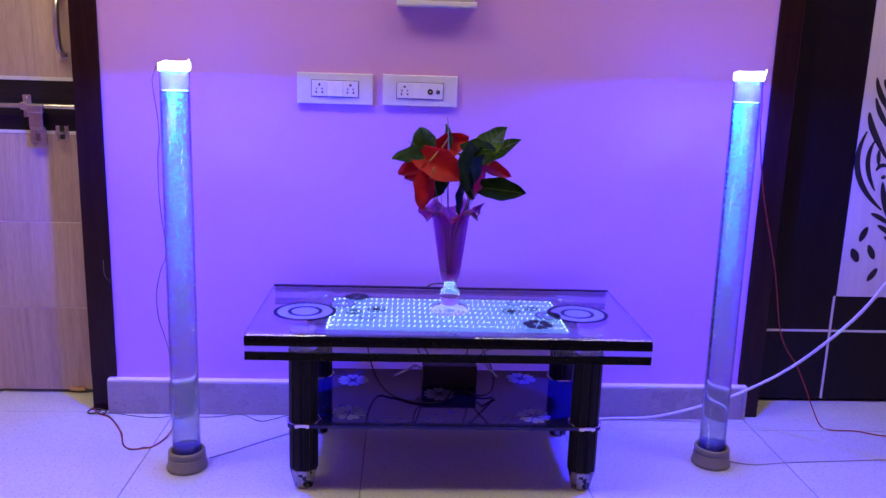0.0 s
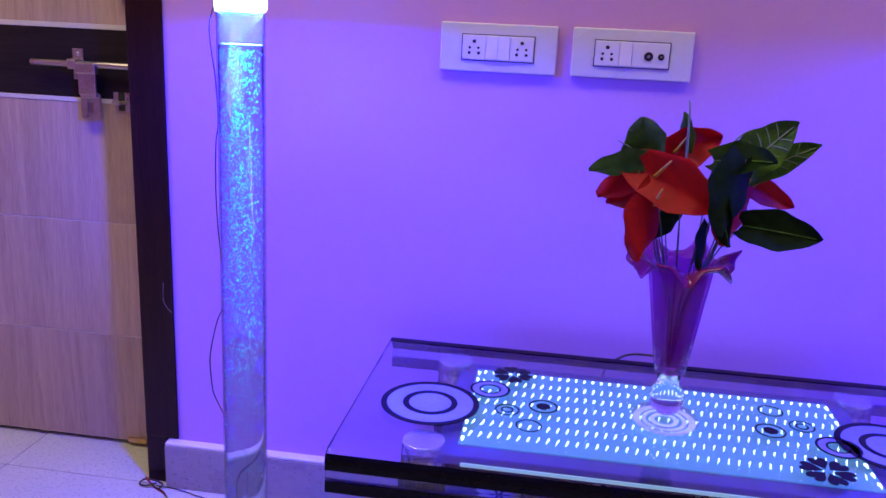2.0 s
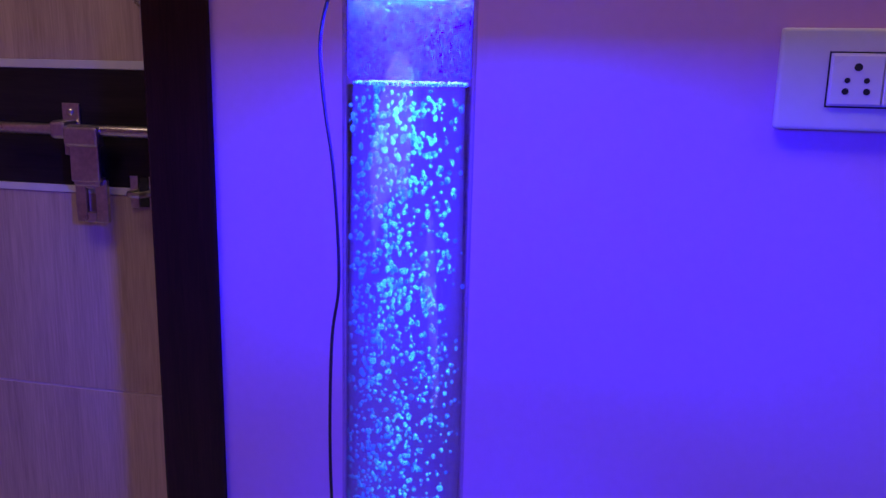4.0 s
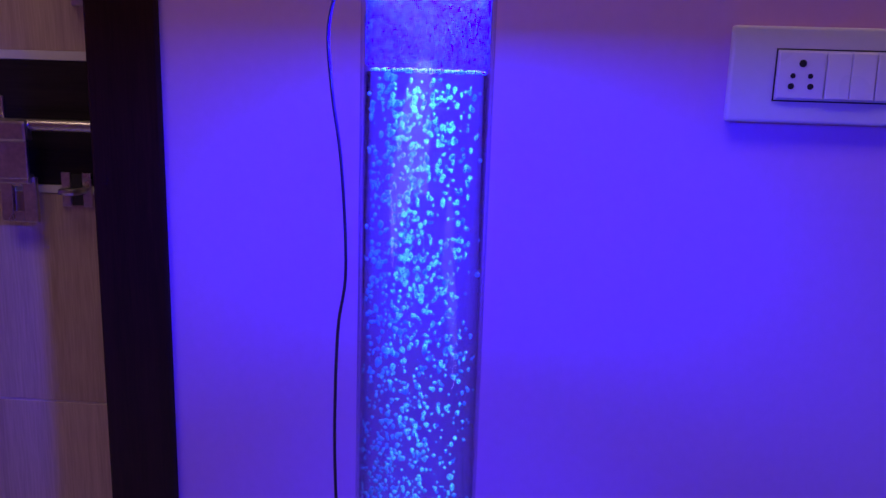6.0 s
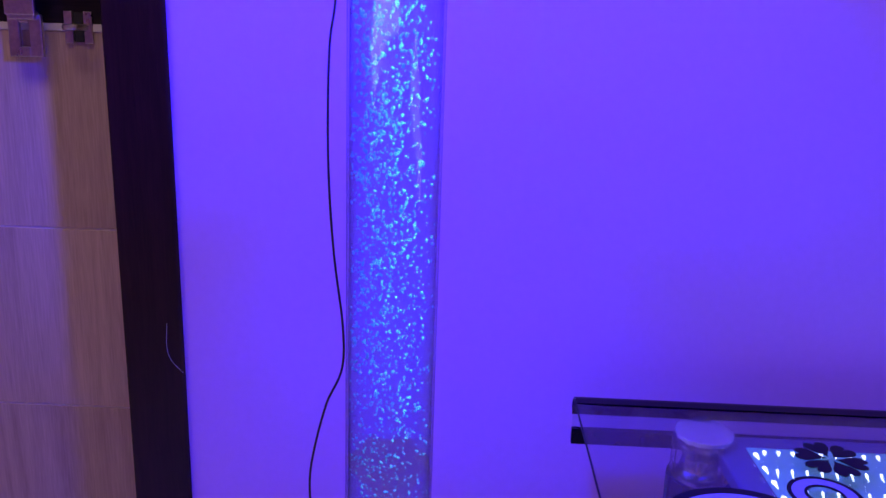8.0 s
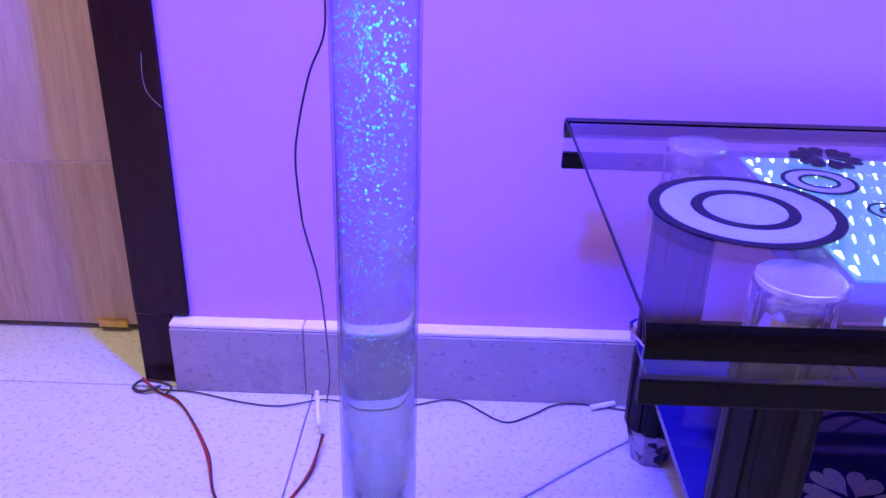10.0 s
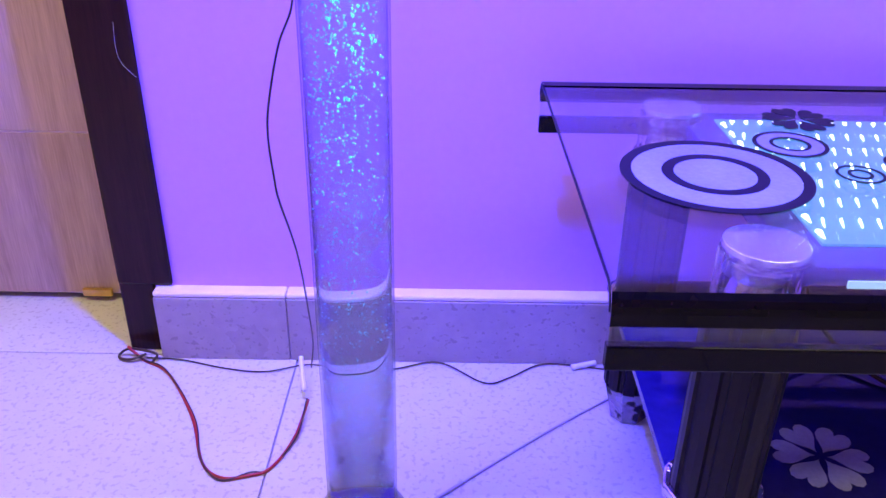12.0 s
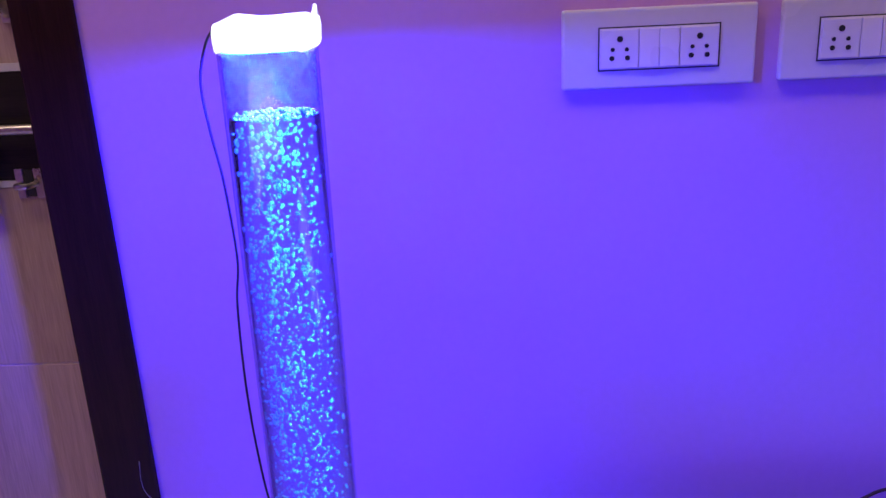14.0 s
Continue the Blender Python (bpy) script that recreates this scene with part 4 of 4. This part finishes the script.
def blade_mesh(length, width, curl, notch, fold, n=12, k=6):
    """Heart- or lance-shaped blade along +x, cupped by fold and bent down by curl."""
    bm = bmesh.new()
    rows = []
    for i in range(n + 1):
        t = i / n
        w = width * (math.sin(math.pi * min(1, t * 0.9 + 0.10)) ** 0.75) * (1 - 0.25 * t)
        if i == n:
            w = 0.0006
        row = []
        for j in range(-k, k + 1):
            u = j / k
            x = length * t - notch * length * (1 - t) ** 3 * abs(u) ** 1.5
            z = fold * width * abs(u) ** 1.6 - curl * length * t * t + 0.06 * width * math.sin(13 * t + 3 * u) * abs(u)
            row.append(bm.verts.new((x, u * w * (1 + 0.05 * math.sin(17 * t)), z)))
        rows.append(row)
    for a, b in zip(rows, rows[1:]):
        for j in range(2 * k):
            bm.faces.new((a[j], a[j + 1], b[j + 1], b[j]))
    bmesh.ops.solidify(bm, geom=bm.faces[:], thickness=0.0008)
    return bm


def aim(x, y, z, dx, dy, dz, roll):
    """Pose whose x axis runs along (dx, dy, dz), rolled about it."""
    return Matrix.Translation((x, y, z)) @ Vector((dx, dy, dz)).to_track_quat("X", "Z").to_matrix().to_4x4() @ Matrix.Rotation(radians(roll), 4, "X")


def stem_to(p, name="stem"):
    part(name, sweep([(p[0] * 0.06, p[1] * 0.06, 0.10), (p[0] * 0.22, p[1] * 0.22, 0.22), (p[0] * 0.6, p[1] * 0.6, 0.30), p], 0.0011, 6, 6), M_STEM, bouquet)


# x, y, z of the base, direction, roll, length, half width
for (x, y, z, dx, dy, dz, roll, ln, wd) in (
        (-0.070, -0.030, 0.430, 0.85, -0.25, -0.34, 62, 0.125, 0.047),
        (-0.050, -0.045, 0.398, -0.28, -0.25, -0.85, 95, 0.104, 0.044),
        (-0.060, 0.010, 0.400, -0.90, -0.25, -0.10, 60, 0.085, 0.042),
        (-0.035, 0.035, 0.445, 0.75, 0.10, 0.30, 80, 0.095, 0.036),
        (0.085, 0.020, 0.412, 0.90, 0.0, -0.38, 75, 0.092, 0.022),
        (0.082, -0.005, 0.412, -0.32, -0.2, -0.9, 95, 0.098, 0.040),
        (-0.050, 0.020, 0.378, -0.85, -0.1, -0.05, 70, 0.075, 0.026)):
    part("petal", blade_mesh(ln, wd, 0.15, 0.25, 0.35), M_RED, bouquet, "red satin spathe", True, aim(x, y, z, dx, dy, dz, roll))
    d = Vector((dx, dy, dz)).normalized()
    q = Vector((x, y, z)) + d * 0.015
    tip = q + Vector((d.x * 0.3 + 0.2, -0.35, d.z * 0.3 + 0.75)).normalized() * 0.038
    part("spadix", sweep([q[:], ((q + tip) / 2)[:], tip[:]], 0.0032, 8, 4, taper=0.0016), M_SPADIX, bouquet, "yellow spadix", True)
    stem_to((x, y, z))
for (x, y, z, dx, dy, dz, roll, ln, wd, dark) in (
        (-0.062, 0.000, 0.435, -0.20, -0.15, 0.75, 70, 0.082, 0.034, 0),
        (-0.062, -0.020, 0.442, -0.92, -0.20, -0.05, 58, 0.098, 0.026, 0),
        (0.072, 0.000, 0.430, 0.62, -0.10, 0.74, 60, 0.112, 0.034, 0),
        (0.080, 0.010, 0.420, 0.84, -0.15, 0.53, 55, 0.122, 0.024, 0),
        (0.086, -0.010, 0.350, 0.97, -0.18, -0.06, 62, 0.118, 0.030, 1),
        (0.068, -0.055, 0.462, -0.28, -0.2, -0.9, 90, 0.118, 0.040, 1),
        (0.040, -0.040, 0.425, 0.10, -0.25, -0.85, 85, 0.100, 0.028, 1),
        (-0.010, -0.010, 0.375, -0.55, -0.25, -0.60, 80, 0.070, 0.026, 1),
        (0.035, -0.020, 0.350, -0.20, -0.35, -0.75, 90, 0.075, 0.024, 1),
        (-0.005, 0.040, 0.455, -0.05, 0.05, 0.9, 80, 0.060, 0.016, 0),
        (0.030, -0.020, 0.450, 0.65, -0.3, 0.12, 40, 0.090, 0.030, 1)):
    lf = part("leaf", blade_mesh(ln, wd * 1.2, 0.12, 0.12, 0.25), M_LEAFDARK if dark else M_LEAF, bouquet, "dark green cloth leaf", True, aim(x, y, z, dx, dy, dz, roll))
    bm = sweep([(0.0, 0, 0.002), (ln * 0.5, 0, 0.002 - 0.03 * ln), (ln * 0.92, 0, 0.002 - 0.10 * ln)], 0.0010, 6, 5)
    if not dark:
        for t in (0.15, 0.28, 0.41, 0.54, 0.67):
            for s in (-1, 1):
                w = wd * (math.sin(math.pi * (t * 0.9 + 0.1)) ** 0.75) * (1 - 0.25 * t) * 0.85
                sweep([(ln * t, 0, 0.0018 - 0.12 * ln * t * t), (ln * (t + 0.07), s * w * 0.5, 0.0018 + 0.08 * wd - 0.12 * ln * t * t), (ln * (t + 0.12), s * w, 0.0022 + 0.2 * wd - 0.12 * ln * (t + 0.12) ** 2)], 0.0007, 4, 4, bm)
    part("vein", bm, M_LEAFPALE if not dark else M_LEAF, lf, "pale leaf veins")
    stem_to((x, y, z))
for tip in ((-0.115, -0.02, 0.475), (-0.010, 0.02, 0.535), (0.095, 0.03, 0.495), (-0.135, 0.0, 0.44)):
    part("sprig", sweep([(tip[0] * 0.4, tip[1], 0.43), (tip[0] * 0.75, tip[1], tip[2] - 0.015), tip], 0.0022, 6, 5, taper=0.0008), M_LEAFPALE, bouquet, "pale thin sprig", True)

# ---- wires and floor lines ----
def wire(name, label, category, pts, r, mat, steps=8):
    ob = part(name, sweep(pts, r, 8, steps), mat, None, smooth=True)
    return tagged(ob, label, category)


wire("tube_wire", "thin dark wire hanging beside the water tube", "wire",
     [(-0.732, -0.375, 1.110), (-0.744, -0.368, 1.098), (-0.755, -0.360, 1.068), (-0.753, -0.360, 1.030), (-0.747, -0.360, 0.984), (-0.744, -0.360, 0.918), (-0.749, -0.360, 0.878), (-0.751, -0.360, 0.815), (-0.750, -0.360, 0.758), (-0.746, -0.360, 0.700), (-0.739, -0.360, 0.640), (-0.740, -0.360, 0.600), (-0.754, -0.360, 0.566), (-0.766, -0.360, 0.518), (-0.770, -0.360, 0.485), (-0.768, -0.358, 0.440), (-0.767, -0.35, 0.415), (-0.766, -0.29, 0.325), (-0.780, -0.18, 0.18), (-0.795, -0.09, 0.075), (-0.808, -0.050, 0.004)], 0.0011, M_WIREBLACK)
wire("thread", "pale loose thread stuck to the dark door frame", "thread",
     [(-1.034, -0.0090, 0.505), (-1.036, -0.0092, 0.472), (-1.031, -0.0100, 0.452), (-1.016, -0.0090, 0.434)], 0.0003, M_GREYLINE)
wire("floor_wire", "dark wire lying along the skirting", "wire",
     [(-1.062, -0.030, 0.003), (-1.008, -0.034, 0.003), (-0.937, -0.054, 0.003), (-0.876, -0.061, 0.003), (-0.812, -0.043, 0.004), (-0.75, -0.054, 0.003), (-0.683, -0.049, 0.003), (-0.616, -0.031, 0.003), (-0.549, -0.080, 0.003), (-0.51, -0.066, 0.003), (-0.460, -0.032, 0.003), (-0.397, -0.036, 0.003), (-0.33, -0.05, 0.003)], 0.0011, M_WIREBLACK)
wire("red_wire", "red twin wire looping over the floor tiles", "wire",
     [(-1.092, -0.022, 0.018), (-1.065, -0.036, 0.003), (-1.017, -0.070, 0.003), (-0.955, -0.167, 0.003), (-0.918, -0.255, 0.003), (-0.887, -0.283, 0.003), (-0.853, -0.279, 0.003), (-0.827, -0.264, 0.003), (-0.807, -0.208, 0.004), (-0.798, -0.14, 0.014)], 0.0021, M_WIRERED)
wire("black_wire", "black twin wire twisted round the red wire", "wire",
     [(-1.089, -0.024, 0.012), (-1.062, -0.039, 0.005), (-1.020, -0.067, 0.006), (-0.951, -0.169, 0.003), (-0.920, -0.252, 0.005), (-0.887, -0.287, 0.003), (-0.851, -0.275, 0.005), (-0.830, -0.267, 0.003), (-0.804, -0.209, 0.006), (-0.800, -0.14, 0.016)], 0.0012, M_WIREBLACK)
wire("wire_tangle", "dark tangled wire ends at the door frame's foot", "wire",
     [(-1.062, -0.030, 0.010), (-1.085, -0.040, 0.006), (-1.105, -0.030, 0.004), (-1.095, -0.022, 0.012), (-1.070, -0.028, 0.016), (-1.045, -0.034, 0.012), (-1.05, -0.044, 0.004)], 0.0022, M_WIREBLACK)
wire("wire_splice", "pale splice sleeve on the red wire", "wire joint", [(-0.816, -0.080, 0.045), (-0.812, -0.10, 0.03), (-0.806, -0.125, 0.018)], 0.0034, M_CABLE, 4)
wire("wire_connector", "small pale connector on the floor wire", "wire joint", [(-0.415, -0.042, 0.005), (-0.395, -0.036, 0.006), (-0.378, -0.030, 0.006)], 0.0045, M_CABLE, 4)
# thin grey lines on the tiles, running out from each tube's foot
wire("floor_line", "thin grey line along the floor tiles", "hose", [(-0.645, -0.340, 0.005), (-0.585, -0.286, 0.0021), (-0.525, -0.234, 0.0021), (-0.45, -0.172, 0.0021), (-0.372, -0.113, 0.0021), (-0.31, -0.07, 0.0021)], 0.0020, M_GREYLINE)
wire("floor_line", "thin grey line along the floor tiles", "hose", [(0.872, -0.337, 0.006), (0.95, -0.350, 0.0021), (1.06, -0.335, 0.0021), (1.2, -0.325, 0.0021), (1.4, -0.31, 0.0021), (1.7, -0.30, 0.0021)], 0.0020, M_GREYLINE)
wire("white_cable", "white power cable sweeping down past the dark door", "cable",
     [(0.44, -0.06, 0.006), (0.60, -0.038, 0.006), (0.74, -0.040, 0.014), (0.88, -0.060, 0.060), (1.000, -0.100, 0.128), (1.106, -0.200, 0.255), (1.177, -0.350, 0.441), (1.209, -0.450, 0.591), (1.25, -0.52, 0.76), (1.32, -0.58, 0.95), (1.5, -0.6, 1.1), (1.9, -0.6, 1.05), (2.6, -0.6, 0.9), (2.99, -0.6, 0.85)], 0.0048, M_CABLE)
wire("tube_wire", "thin reddish wire from the water tube over the dark door", "wire",
     [(0.842, -0.338, 1.125), (0.866, -0.32, 1.06), (0.878, -0.300, 0.98), (0.929, -0.250, 0.80), (1.040, -0.150, 0.54), (1.108, -0.100, 0.322), (1.200, -0.060, 0.193), (1.262, -0.065, 0.06), (1.290, -0.080, 0.004), (1.318, -0.108, 0.003), (1.39, -0.112, 0.003), (1.479, -0.151, 0.003), (1.75, -0.2, 0.003)], 0.0018, M_WIRERED)

# ---- floor and skirting, tile by tile ----
fl = tagged(part("floor", boxed(-3.12, 3.12, -4.12, 0.44, -0.06, -0.004), M_GROUT), "floor of large cream speckled tiles", "floor", kind="structure")
S = 0.628
shapes = {}


def tile(x0, x1, y0, y1):
    g = 0.0012
    key = (round(x1 - x0, 4), round(y1 - y0, 4))
    if key not in shapes:
        w, d = key[0] / 2 - g, key[1] / 2 - g
        ob = part("tile", boxed(-w, w, -d, d, -0.0039, 0.0, 0.0008, 1), M_TILE, fl)
        shapes[key] = ob.data
    else:
        ob = new("tile", shapes[key])
        ob.parent = fl
    ob.matrix_basis = Matrix.Translation(((x0 + x1) / 2, (y0 + y1) / 2, 0))


for i in range(-3, 8):
    x0, x1 = max(-3.0, -0.833 + (i - 1) * S), min(3.0, -0.833 + i * S)
    if x1 <= x0:
        continue
    ys = [0.36]
    y = -0.016 if x0 < -0.3 else -0.106
    while y > -4.0:
        ys.append(y)
        y -= S
    ys.append(-4.0)
    for a, b in zip(ys, ys[1:]):
        tile(x0, x1, b, a)

base = thing("baseboard", "grey-mauve stone skirting with a cream top edge", "skirting", kind="structure")
xs = [-1.040, -0.843, -0.215, 0.413, 1.041, 1.054]
for a, b in zip(xs, xs[1:]):
    part("skirting_tile", boxed(a + 0.0006, b - 0.0006, -0.027, -0.0005, 0.0005, 0.108, 0.0008, 1), M_SKIRT, base)
    part("skirting_edge", boxed(a + 0.0006, b - 0.0006, -0.0255, -0.0005, 0.1083, 0.1165, 0.002, 1), M_SKTOP, base, "cream top edge")
